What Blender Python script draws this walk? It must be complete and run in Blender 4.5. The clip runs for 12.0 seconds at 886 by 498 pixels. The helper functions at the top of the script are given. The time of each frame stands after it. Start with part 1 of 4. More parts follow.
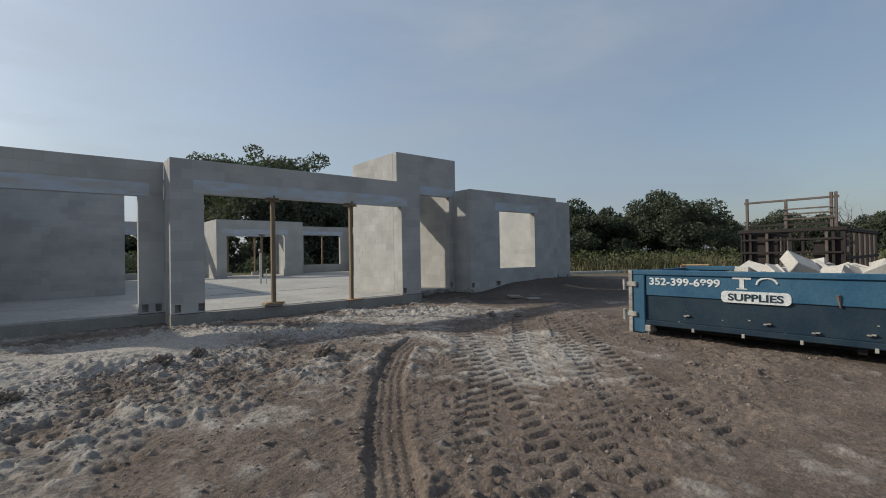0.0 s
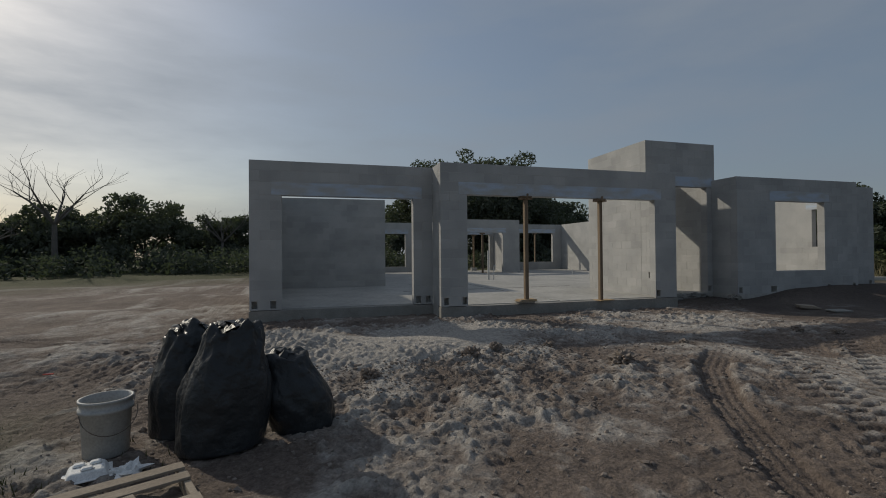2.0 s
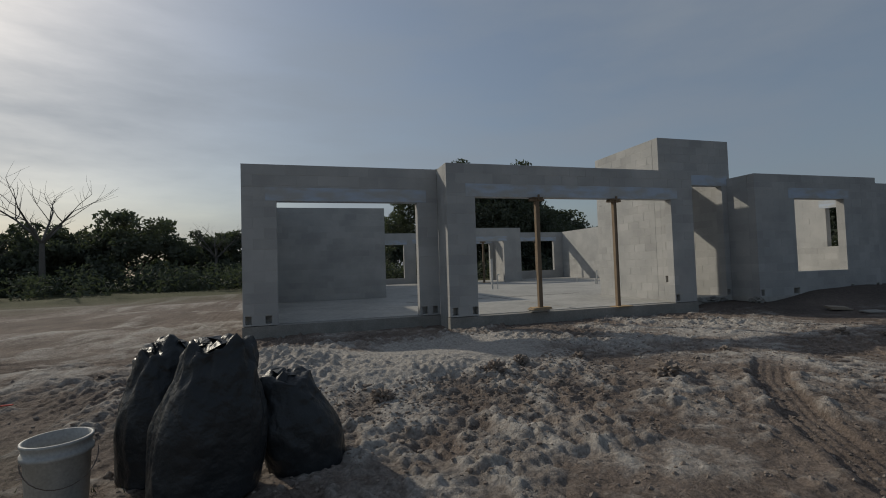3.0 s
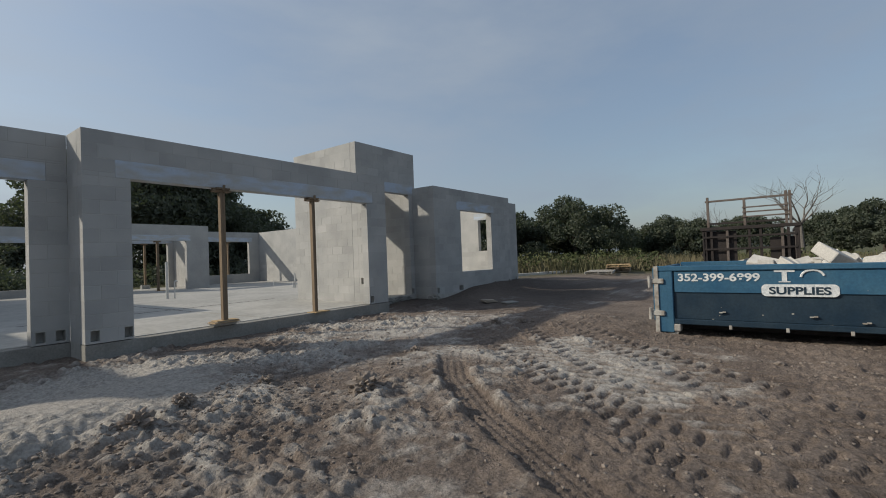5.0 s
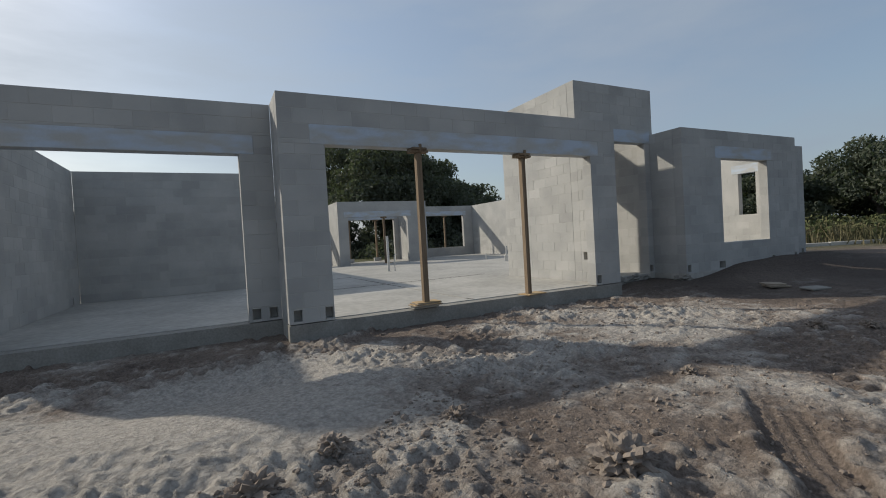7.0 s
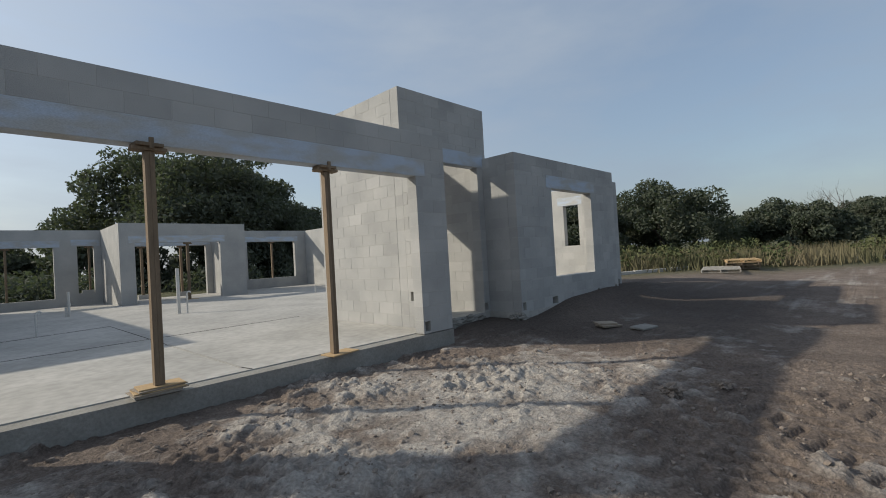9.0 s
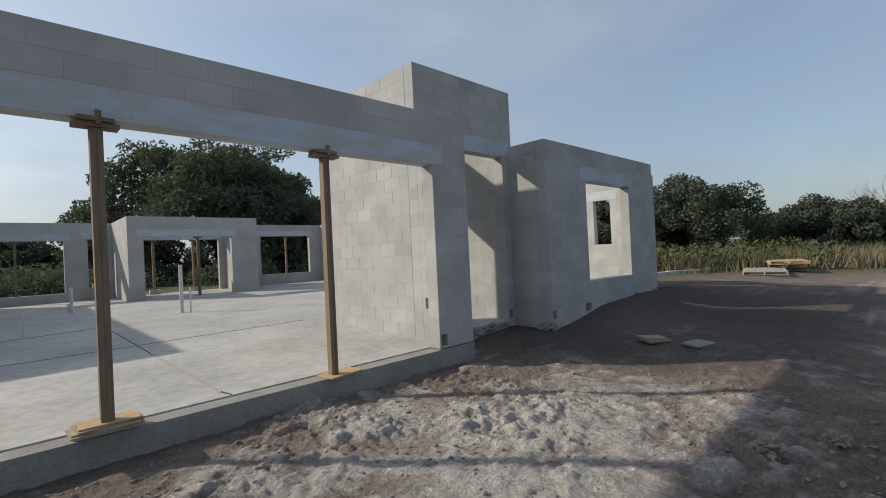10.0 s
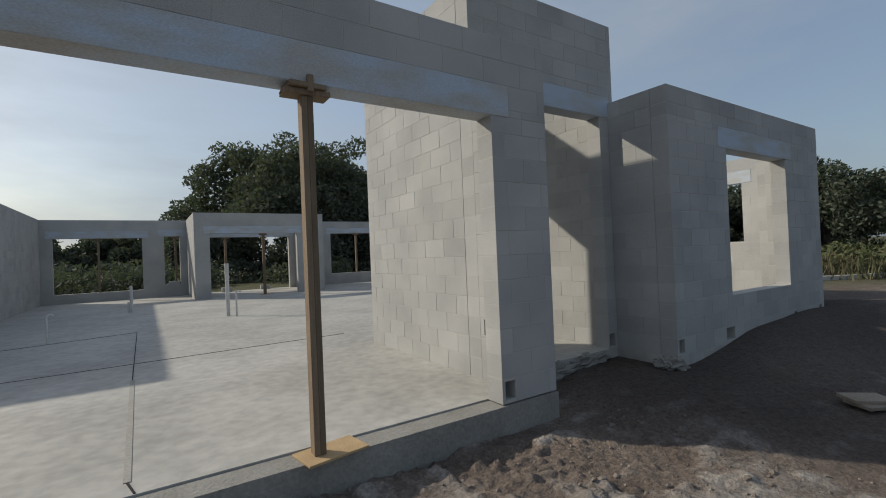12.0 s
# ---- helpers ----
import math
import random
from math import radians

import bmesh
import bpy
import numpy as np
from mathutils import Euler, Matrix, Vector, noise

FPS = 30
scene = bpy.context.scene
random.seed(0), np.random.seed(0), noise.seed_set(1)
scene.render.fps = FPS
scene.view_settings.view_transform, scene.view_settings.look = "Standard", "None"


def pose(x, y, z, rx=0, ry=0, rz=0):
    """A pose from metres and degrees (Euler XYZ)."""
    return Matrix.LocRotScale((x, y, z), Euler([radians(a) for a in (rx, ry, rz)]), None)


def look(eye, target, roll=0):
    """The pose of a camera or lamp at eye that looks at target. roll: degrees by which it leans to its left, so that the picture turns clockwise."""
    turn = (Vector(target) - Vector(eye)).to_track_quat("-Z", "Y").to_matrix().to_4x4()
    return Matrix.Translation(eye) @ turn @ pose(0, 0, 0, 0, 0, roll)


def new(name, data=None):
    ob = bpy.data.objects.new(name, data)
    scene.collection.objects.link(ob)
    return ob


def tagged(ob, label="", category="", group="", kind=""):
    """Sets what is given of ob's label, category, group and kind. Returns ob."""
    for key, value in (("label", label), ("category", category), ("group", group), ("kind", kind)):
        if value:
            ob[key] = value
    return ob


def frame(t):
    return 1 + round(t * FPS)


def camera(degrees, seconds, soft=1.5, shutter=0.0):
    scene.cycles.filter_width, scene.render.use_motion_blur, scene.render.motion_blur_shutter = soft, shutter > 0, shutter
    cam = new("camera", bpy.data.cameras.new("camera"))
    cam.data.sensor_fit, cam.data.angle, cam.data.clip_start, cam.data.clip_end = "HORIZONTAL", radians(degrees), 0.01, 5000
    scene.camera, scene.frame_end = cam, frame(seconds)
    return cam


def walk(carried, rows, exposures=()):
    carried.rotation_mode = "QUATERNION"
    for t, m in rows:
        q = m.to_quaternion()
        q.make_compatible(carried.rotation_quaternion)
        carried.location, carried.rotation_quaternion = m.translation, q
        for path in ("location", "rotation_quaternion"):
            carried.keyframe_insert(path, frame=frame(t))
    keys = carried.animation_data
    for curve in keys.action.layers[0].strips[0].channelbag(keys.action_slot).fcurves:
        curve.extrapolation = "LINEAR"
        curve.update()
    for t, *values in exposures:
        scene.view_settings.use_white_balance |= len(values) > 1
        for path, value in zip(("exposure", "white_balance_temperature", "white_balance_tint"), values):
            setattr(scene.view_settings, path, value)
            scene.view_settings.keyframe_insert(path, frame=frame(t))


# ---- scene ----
import functools
cam = camera(88.7, 12.0, soft=1.0)
PATH = [
    (0, (-0.002, -0.345, 1.517), (1.289, 1.183, 1.538), -1.0),
    (0.5, (-0.423, -0.315, 1.609), (0.488, 1.464, 1.564), 0.5),
    (1, (-0.626, -0.092, 1.64), (0.084, 1.778, 1.603), 0.6),
    (1.5, (-0.789, 0.241, 1.605), (-0.189, 2.149, 1.592), 0.2),
    (2, (-0.994, 0.559, 1.547), (-0.44, 2.48, 1.568), -0.5),
    (2.5, (-1.048, 0.945, 1.451), (-0.495, 2.865, 1.515), -1.5),
    (4.5, (-0.789, 1.781, 1.433), (0.329, 3.436, 1.527), -2.1),
    (5, (-0.445, 1.976, 1.45), (1.158, 3.172, 1.489), -2.2),
    (5.5, (-0.155, 2.344, 1.475), (1.516, 3.444, 1.494), -3.2),
    (6, (0.155, 2.72, 1.45), (1.342, 4.33, 1.498), -4.6),
    (6.5, (0.475, 3.209, 1.421), (1.31, 5.026, 1.396), -3.0),
    (8.5, (2.012, 4.452, 1.55), (3.384, 5.907, 1.499), -3.9),
    (9, (2.45, 4.828, 1.585), (3.887, 6.218, 1.616), -3.3),
    (9.5, (2.735, 5.195, 1.63), (4.177, 6.58, 1.679), -1.8),
    (10, (3.15, 5.534, 1.68), (4.53, 6.982, 1.693), -2.7),
    (10.5, (3.554, 5.848, 1.711), (4.883, 7.342, 1.692), -3.1),
    (11, (3.809, 6.205, 1.705), (4.911, 7.874, 1.675), -2.9),
    (11.5, (4.257, 6.599, 1.695), (5.282, 8.317, 1.702), -2.4),
    (12, (4.728, 6.987, 1.691), (5.828, 8.658, 1.711), -2.4),
]
walk(cam, [(t, look(eye, target, roll)) for t, eye, target, roll in PATH],
     exposures=[(0.0, 0.75, 6350, 9.0), (0.6, 0.62, 6350, 9.0), (1.5, 0.1, 6350, 9.0), (2.5, 0.0, 6350, 9.0), (4.5, 0.4, 6350, 9.0), (5.2, 0.75, 6350, 9.0), (6.5, 0.75, 6350, 9.0), (8.5, 0.85, 6350, 9.0), (9.5, 0.95, 6350, 9.0), (10.8, 0.98, 6350, 9.0), (12.0, 0.68, 6350, 9.0)])

# ---- world and sun ----
SUN = Vector((-1.09, 1.30, 1.0)).normalized()
world = bpy.data.worlds.new("sky")
scene.world = world
world.use_nodes = True
wn, wl = world.node_tree.nodes, world.node_tree.links
wn.clear()
w_out, w_bg = wn.new("ShaderNodeOutputWorld"), wn.new("ShaderNodeBackground")
w_sky = wn.new("ShaderNodeTexSky")
w_sky.sky_type, w_sky.sun_disc = "NISHITA", False
w_sky.sun_elevation = math.asin(SUN.z)
w_sky.sun_rotation = math.atan2(SUN.x, SUN.y)
w_sky.dust_density, w_sky.air_density, w_sky.ozone_density = 1.9, 1.2, 2.0
w_co, w_map = wn.new("ShaderNodeTexCoord"), wn.new("ShaderNodeMapping")
w_map.inputs["Scale"].default_value = (1.0, 1.6, 4.5)
w_map.inputs["Rotation"].default_value = (0.0, 0.25, 0.5)
w_no, w_rmp, w_mix = wn.new("ShaderNodeTexNoise"), wn.new("ShaderNodeMapRange"), wn.new("ShaderNodeMixRGB")
w_no.inputs["Scale"].default_value, w_no.inputs["Detail"].default_value, w_no.inputs["Roughness"].default_value = 1.7, 8.0, 0.55
w_rmp.inputs["From Min"].default_value, w_rmp.inputs["From Max"].default_value = 0.36, 0.74
w_rmp.inputs["To Min"].default_value, w_rmp.inputs["To Max"].default_value = 0.42, 0.92
w_dot, w_dr, w_cloud = wn.new("ShaderNodeVectorMath"), wn.new("ShaderNodeMapRange"), wn.new("ShaderNodeMixRGB")
w_dot.operation = "DOT_PRODUCT"
w_dot.inputs[1].default_value = SUN
w_dr.inputs["From Min"].default_value, w_dr.inputs["From Max"].default_value = -0.3, 0.95
w_cloud.inputs[1].default_value, w_cloud.inputs[2].default_value = (2.45, 2.9, 3.55, 1), (3.75, 4.15, 4.65, 1)
wl.new(w_co.outputs["Generated"], w_dot.inputs[0])
wl.new(w_dot.outputs["Value"], w_dr.inputs["Value"])
wl.new(w_dr.outputs[0], w_cloud.inputs[0])
wl.new(w_cloud.outputs[0], w_mix.inputs[2])
wl.new(w_co.outputs["Generated"], w_map.inputs["Vector"])
wl.new(w_map.outputs[0], w_no.inputs["Vector"])
wl.new(w_no.outputs[0], w_rmp.inputs["Value"])
wl.new(w_rmp.outputs[0], w_mix.inputs[0])
wl.new(w_sky.outputs[0], w_mix.inputs[1])
wl.new(w_mix.outputs[0], w_bg.inputs["Color"])
w_bg.inputs["Strength"].default_value = 0.072
wl.new(w_bg.outputs[0], w_out.inputs["Surface"])
sun = new("sun", bpy.data.lights.new("sun", "SUN"))
sun.data.energy, sun.data.angle, sun.data.color = 2.1, radians(1.0), (1.0, 0.90, 0.74)
sun.matrix_world = look(SUN * 50, (0, 0, 0))


# ---- materials ----
def mat(name, col, col2=None, rough=0.85, scale=4.0, fine=60.0, bump=0.15, metal=0.0, vary=0.0, blotch=0.6, stretch=(1, 1, 1), bump_dist=0.01):
    """Two colours mixed by coarse noise, fine grain in value and relief, optional change from object to object."""
    m = bpy.data.materials.new(name)
    m.use_nodes = True
    n, l = m.node_tree.nodes, m.node_tree.links
    b = n["Principled BSDF"]
    co, mp = n.new("ShaderNodeNewGeometry"), n.new("ShaderNodeMapping")
    mp.inputs["Scale"].default_value = stretch
    l.new(co.outputs["Position"], mp.inputs["Vector"])
    a, f = n.new("ShaderNodeTexNoise"), n.new("ShaderNodeTexNoise")
    a.inputs["Scale"].default_value, a.inputs["Detail"].default_value = scale, 6
    f.inputs["Scale"].default_value, f.inputs["Detail"].default_value = fine, 4
    l.new(mp.outputs[0], a.inputs["Vector"]), l.new(mp.outputs[0], f.inputs["Vector"])
    r = n.new("ShaderNodeMapRange")
    r.inputs["From Min"].default_value, r.inputs["From Max"].default_value = 0.5 - blotch / 2, 0.5 + blotch / 2
    l.new(a.outputs[0], r.inputs["Value"])
    mx = n.new("ShaderNodeMixRGB")
    mx.inputs[1].default_value, mx.inputs[2].default_value = (*col, 1), (*(col2 or [c * 0.75 for c in col]), 1)
    l.new(r.outputs[0], mx.inputs[0])
    g = n.new("ShaderNodeMapRange")
    g.inputs["From Min"].default_value, g.inputs["From Max"].default_value = 0.3, 0.7
    g.inputs["To Min"].default_value, g.inputs["To Max"].default_value = 0.86, 1.12
    l.new(f.outputs[0], g.inputs["Value"])
    hs = n.new("ShaderNodeHueSaturation")
    l.new(mx.outputs[0], hs.inputs["Color"])
    if vary:
        o, v, mu = n.new("ShaderNodeObjectInfo"), n.new("ShaderNodeMapRange"), n.new("ShaderNodeMath")
        v.inputs["To Min"].default_value, v.inputs["To Max"].default_value = 1 - vary, 1 + vary
        l.new(o.outputs["Random"], v.inputs["Value"])
        mu.operation = "MULTIPLY"
        l.new(v.outputs[0], mu.inputs[0]), l.new(g.outputs[0], mu.inputs[1])
        l.new(mu.outputs[0], hs.inputs["Value"])
    else:
        l.new(g.outputs[0], hs.inputs["Value"])
    l.new(hs.outputs[0], b.inputs["Base Color"])
    bp = n.new("ShaderNodeBump")
    bp.inputs["Strength"].default_value, bp.inputs["Distance"].default_value = bump, bump_dist
    l.new(f.outputs[0], bp.inputs["Height"]), l.new(bp.outputs[0], b.inputs["Normal"])
    b.inputs["Roughness"].default_value, b.inputs["Metallic"].default_value = rough, metal
    b.inputs["Specular IOR Level"].default_value = 0.3
    return m


M_BLOCK = mat("block_concrete", (0.43, 0.425, 0.41), (0.35, 0.35, 0.342), 0.92, 1.3, 130, 0.4, vary=0.075, blotch=0.3)
M_MORTAR = mat("mortar", (0.46, 0.45, 0.425), (0.39, 0.385, 0.365), 0.95, 3.0, 90, 0.4)
M_LINTEL = mat("precast_lintel", (0.415, 0.415, 0.405), (0.435, 0.495, 0.575), 0.85, 2.4, 60, 0.2, blotch=0.24, stretch=(1, 1, 3.0))
M_STEM = mat("stem_concrete", (0.30, 0.29, 0.265), (0.21, 0.20, 0.18), 0.95, 4.0, 40, 0.8)
M_SLAB = mat("slab_concrete", (0.43, 0.415, 0.385), (0.335, 0.325, 0.30), 0.75, 0.9, 9, 0.04, blotch=0.3)
M_DARK = mat("void", (0.03, 0.03, 0.03), None, 1.0)
M_WOOD = mat("prop_timber", (0.24, 0.18, 0.12), (0.15, 0.11, 0.075), 0.85, 6, 60, 0.3, stretch=(6, 6, 0.6), vary=0.2)
M_PLY = mat("plywood", (0.50, 0.36, 0.20), (0.38, 0.26, 0.14), 0.8, 8, 80, 0.3)
M_OLDWOOD = mat("weathered_timber", (0.33, 0.28, 0.22), (0.22, 0.18, 0.14), 0.9, 5, 60, 0.4, vary=0.15)
M_PVC = mat("white_pvc", (0.62, 0.62, 0.60), (0.5, 0.5, 0.48), 0.45, 5, 40, 0.05)
M_BLUE = mat("blue_paint", (0.022, 0.085, 0.16), (0.045, 0.12, 0.19), 0.5, 3.0, 30, 0.15, blotch=0.4)
M_NAVY = mat("dark_blue_paint", (0.010, 0.026, 0.046), (0.022, 0.04, 0.058), 0.5, 3.5, 30, 0.2, blotch=0.4)
M_RUSTW = mat("worn_white_paint", (0.42, 0.41, 0.38), (0.24, 0.21, 0.18), 0.7, 9, 60, 0.2, blotch=0.3)
M_WHITE = mat("white_lettering", (0.72, 0.73, 0.72), (0.5, 0.53, 0.55), 0.6, 25, 70, 0.05, blotch=0.35)
M_RUST = mat("rusty_steel", (0.055, 0.044, 0.04), (0.028, 0.026, 0.027), 0.75, 6, 50, 0.3, metal=0.3)
M_STEEL = mat("worn_frame_steel", (0.19, 0.165, 0.15), (0.11, 0.085, 0.07), 0.7, 6, 50, 0.3, metal=0.3)
M_BAG = mat("black_plastic", (0.020, 0.022, 0.024), (0.034, 0.037, 0.040), 0.4, 5, 11, 0.9, bump_dist=0.03)
M_BUCKET = mat("grimy_white_plastic", (0.46, 0.46, 0.44), (0.33, 0.32, 0.30), 0.5, 7, 60, 0.08)
M_FOAM = mat("white_foam", (0.78, 0.78, 0.77), (0.66, 0.66, 0.64), 0.8, 9, 90, 0.1)
M_CLOD = mat("clod", (0.29, 0.25, 0.215), (0.17, 0.135, 0.11), 0.98, 1.2, 60, 0.8)
M_RUBBLE = mat("concrete_rubble", (0.55, 0.53, 0.49), (0.42, 0.40, 0.37), 0.95, 4, 50, 0.5, vary=0.1)
M_KERB = mat("kerb_concrete", (0.55, 0.53, 0.49), (0.42, 0.40, 0.36), 0.9, 3, 40, 0.3)
M_BARK = mat("bark", (0.10, 0.085, 0.07), (0.06, 0.05, 0.04), 0.95, 4, 25, 0.8)
M_DEADBARK = mat("pale_bark", (0.17, 0.155, 0.14), (0.11, 0.10, 0.09), 0.95, 4, 25, 0.5)
M_GRASS = mat("dry_grass", (0.21, 0.175, 0.11), (0.095, 0.10, 0.05), 0.9, 0.35, 3, 0.0, blotch=0.35)
M_SCRUB = mat("scrub_leaves", (0.06, 0.085, 0.03), (0.10, 0.10, 0.045), 0.85, 0.6, 3, 0.0, blotch=0.35)


def leaf_material(name, c1, c2):
    m = mat(name, c1, c2, 0.9, 0.7, 4, 0.0, blotch=0.35)
    n, l = m.node_tree.nodes, m.node_tree.links
    b, out = n["Principled BSDF"], n["Material Output"]
    tr, ms = n.new("ShaderNodeBsdfTranslucent"), n.new("ShaderNodeMixShader")
    tr.inputs["Color"].default_value = (c1[0] * 1.6, c1[1] * 1.8, c1[2], 1)
    ms.inputs[0].default_value = 0.22
    l.new(b.outputs[0], ms.inputs[1]), l.new(tr.outputs[0], ms.inputs[2]), l.new(ms.outputs[0], out.inputs["Surface"])
    return m


M_OAK = leaf_material("oak_leaves", (0.076, 0.088, 0.066), (0.115, 0.122, 0.09))
M_LEAF = leaf_material("mixed_leaves", (0.062, 0.076, 0.056), (0.09, 0.10, 0.072))


def ground_material():
    m = mat("sandy_soil", (0.235, 0.188, 0.155), (0.145, 0.114, 0.095), 0.97, 1.6, 60, 0.7, blotch=0.4, bump_dist=0.02)
    n, l = m.node_tree.nodes, m.node_tree.links
    b = n["Principled BSDF"]
    src = b.inputs["Base Color"].links[0].from_socket
    at, gr = n.new("ShaderNodeAttribute"), n.new("ShaderNodeAttribute")
    at.attribute_name, gr.attribute_name = "pale", "green"
    geo, nz, add, rr = n.new("ShaderNodeNewGeometry"), n.new("ShaderNodeTexNoise"), n.new("ShaderNodeMath"), n.new("ShaderNodeMapRange")
    nz.inputs["Scale"].default_value, nz.inputs["Detail"].default_value, nz.inputs["Roughness"].default_value = 5.5, 8, 0.7
    l.new(geo.outputs["Position"], nz.inputs["Vector"])
    l.new(at.outputs["Fac"], add.inputs[0]), l.new(nz.outputs[0], add.inputs[1])
    l.new(add.outputs[0], rr.inputs["Value"])
    rr.inputs["From Min"].default_value, rr.inputs["From Max"].default_value = 0.83, 1.30
    mx = n.new("ShaderNodeMixRGB")
    mx.inputs[2].default_value = (0.43, 0.395, 0.355, 1)
    l.new(rr.outputs[0], mx.inputs[0]), l.new(src, mx.inputs[1])
    m2 = n.new("ShaderNodeMixRGB")
    m2.inputs[2].default_value = (0.085, 0.085, 0.04, 1)
    # darker brown mixed in by a per-vertex amount
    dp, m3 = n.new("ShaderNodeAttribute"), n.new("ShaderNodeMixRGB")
    dp.attribute_name = "dark_soil"
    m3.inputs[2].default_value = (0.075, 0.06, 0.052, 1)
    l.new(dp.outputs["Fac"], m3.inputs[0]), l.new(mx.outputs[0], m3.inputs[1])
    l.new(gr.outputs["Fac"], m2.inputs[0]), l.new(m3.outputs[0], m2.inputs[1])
    l.new(m2.outputs[0], b.inputs["Base Color"])
    # speckle of dry crumbs and damp grains
    k1, k2, kr, kv = n.new("ShaderNodeTexNoise"), n.new("ShaderNodeTexVoronoi"), n.new("ShaderNodeMapRange"), n.new("ShaderNodeHueSaturation")
    k1.inputs["Scale"].default_value, k1.inputs["Detail"].default_value, k1.inputs["Roughness"].default_value = 15, 8, 0.8
    k2.inputs["Scale"].default_value = 32
    km = n.new("ShaderNodeMath")
    km.operation, km.use_clamp = "MULTIPLY_ADD", False
    km.inputs[1].default_value = -0.25
    l.new(geo.outputs["Position"], k1.inputs["Vector"]), l.new(geo.outputs["Position"], k2.inputs["Vector"])
    l.new(k2.outputs["Distance"], km.inputs[0]), l.new(k1.outputs[0], km.inputs[2])
    kr.inputs["From Min"].default_value, kr.inputs["From Max"].default_value = 0.2, 0.6
    kr.inputs["To Min"].default_value, kr.inputs["To Max"].default_value = 0.66, 1.42
    l.new(km.outputs[0], kr.inputs["Value"]), l.new(kr.outputs[0], kv.inputs["Value"])
    l.new(m2.outputs[0], kv.inputs["Color"]), l.new(kv.outputs[0], b.inputs["Base Color"])
    # pebbly relief on top of the grain
    p, bp = n.new("ShaderNodeTexNoise"), n.new("ShaderNodeBump")
    p.inputs["Scale"].default_value, p.inputs["Detail"].default_value, p.inputs["Roughness"].default_value = 24, 8, 0.7
    l.new(geo.outputs["Position"], p.inputs["Vector"]), l.new(p.outputs[0], bp.inputs["Height"])
    bp.inputs["Strength"].default_value, bp.inputs["Distance"].default_value = 0.9, 0.05
    l.new(b.inputs["Normal"].links[0].from_socket, bp.inputs["Normal"]), l.new(bp.outputs[0], b.inputs["Normal"])
    return m


M_GROUND = ground_material()


# ---- mesh helpers ----
def box(bm, x0, x1, y0, y1, z0, z1, m=None):
    r = bmesh.ops.create_cube(bm, size=1)
    t = Matrix.Translation(((x0 + x1) / 2, (y0 + y1) / 2, (z0 + z1) / 2)) @ Matrix.Diagonal((x1 - x0, y1 - y0, z1 - z0, 1))
    bmesh.ops.transform(bm, matrix=(m @ t) if m else t, verts=r["verts"])
    return r["verts"]


def bevel(bm, w, seg=1):
    bmesh.ops.bevel(bm, geom=list(bm.edges), offset=w, segments=seg, affect="EDGES", profile=0.5)
    return bm


def cyl(bm, a, b, r0, r1=None, seg=12):
    a, b = Vector(a), Vector(b)
    r = bmesh.ops.create_cone(bm, cap_ends=True, segments=seg, radius1=r0, radius2=r0 if r1 is None else r1, depth=(b - a).length)
    bmesh.ops.transform(bm, matrix=Matrix.Translation((a + b) / 2) @ (b - a).to_track_quat("Z", "Y").to_matrix().to_4x4(), verts=r["verts"])


def part(name, bm, material, parent=None, label="", smooth=False):
    me = bpy.data.meshes.new(name)
    bm.to_mesh(me)
    bm.free()
    me.materials.append(material)
    if smooth:
        me.polygons.foreach_set("use_smooth", [True] * len(me.polygons))
    ob = new(name, me)
    if parent:
        ob.parent = parent
    if label:
        ob["label"] = label
    return ob


def block(x0, x1, y0, y1, z0, z1, w=0.006, m=None):
    bm = bmesh.new()
    box(bm, x0, x1, y0, y1, z0, z1)
    bevel(bm, w)
    if m:
        bmesh.ops.transform(bm, matrix=m, verts=bm.verts)
    return bm


def thing(name, x, y, z, rz=0, label="", category="", group=""):
    ob = new(name)
    ob.matrix_world = pose(x, y, z, 0, 0, rz)
    ob.empty_display_size = 0.1
    return tagged(ob, label, category, group)


def raw_mesh(name, verts, faces, material, parent=None, smooth=False):
    me = bpy.data.meshes.new(name)
    v = np.asarray(verts, dtype=np.float32)
    if isinstance(faces, np.ndarray):
        n, k = faces.shape
        me.vertices.add(len(v))
        me.vertices.foreach_set("co", v.ravel())
        me.loops.add(n * k)
        me.loops.foreach_set("vertex_index", faces.astype(np.int32).ravel())
        me.polygons.add(n)
        me.polygons.foreach_set("loop_start", np.arange(0, n * k, k, dtype=np.int32))
        me.update(calc_edges=True)
    else:
        me.from_pydata(v.tolist(), [], faces)
    me.materials.append(material)
    me.polygons.foreach_set("use_smooth", [smooth] * len(me.polygons))
    ob = new(name, me)
    if parent:
        ob.parent = parent
    return ob


def smooth01(a, b, x):
    t = np.clip((x - a) / (b - a), 0, 1)
    return t * t * (3 - 2 * t)


@functools.lru_cache(maxsize=None)
def noise_table(seed):
    return np.random.RandomState(seed).rand(256, 256) * 2 - 1


def value_noise(x, y, cell, seed):
    """Smooth random field over the plane, about -1 to 1."""
    tab = noise_table(seed)
    u, v = x / cell + 1000.37, y / cell + 1000.71
    iu, iv = np.floor(u).astype(int), np.floor(v).astype(int)
    fu, fv = u - iu, v - iv
    fu, fv = fu * fu * (3 - 2 * fu), fv * fv * (3 - 2 * fv)
    g = lambda a, b: tab[a % 256, b % 256]
    return (g(iu, iv) * (1 - fu) + g(iu + 1, iv) * fu) * (1 - fv) + (g(iu, iv + 1) * (1 - fu) + g(iu + 1, iv + 1) * fu) * fv


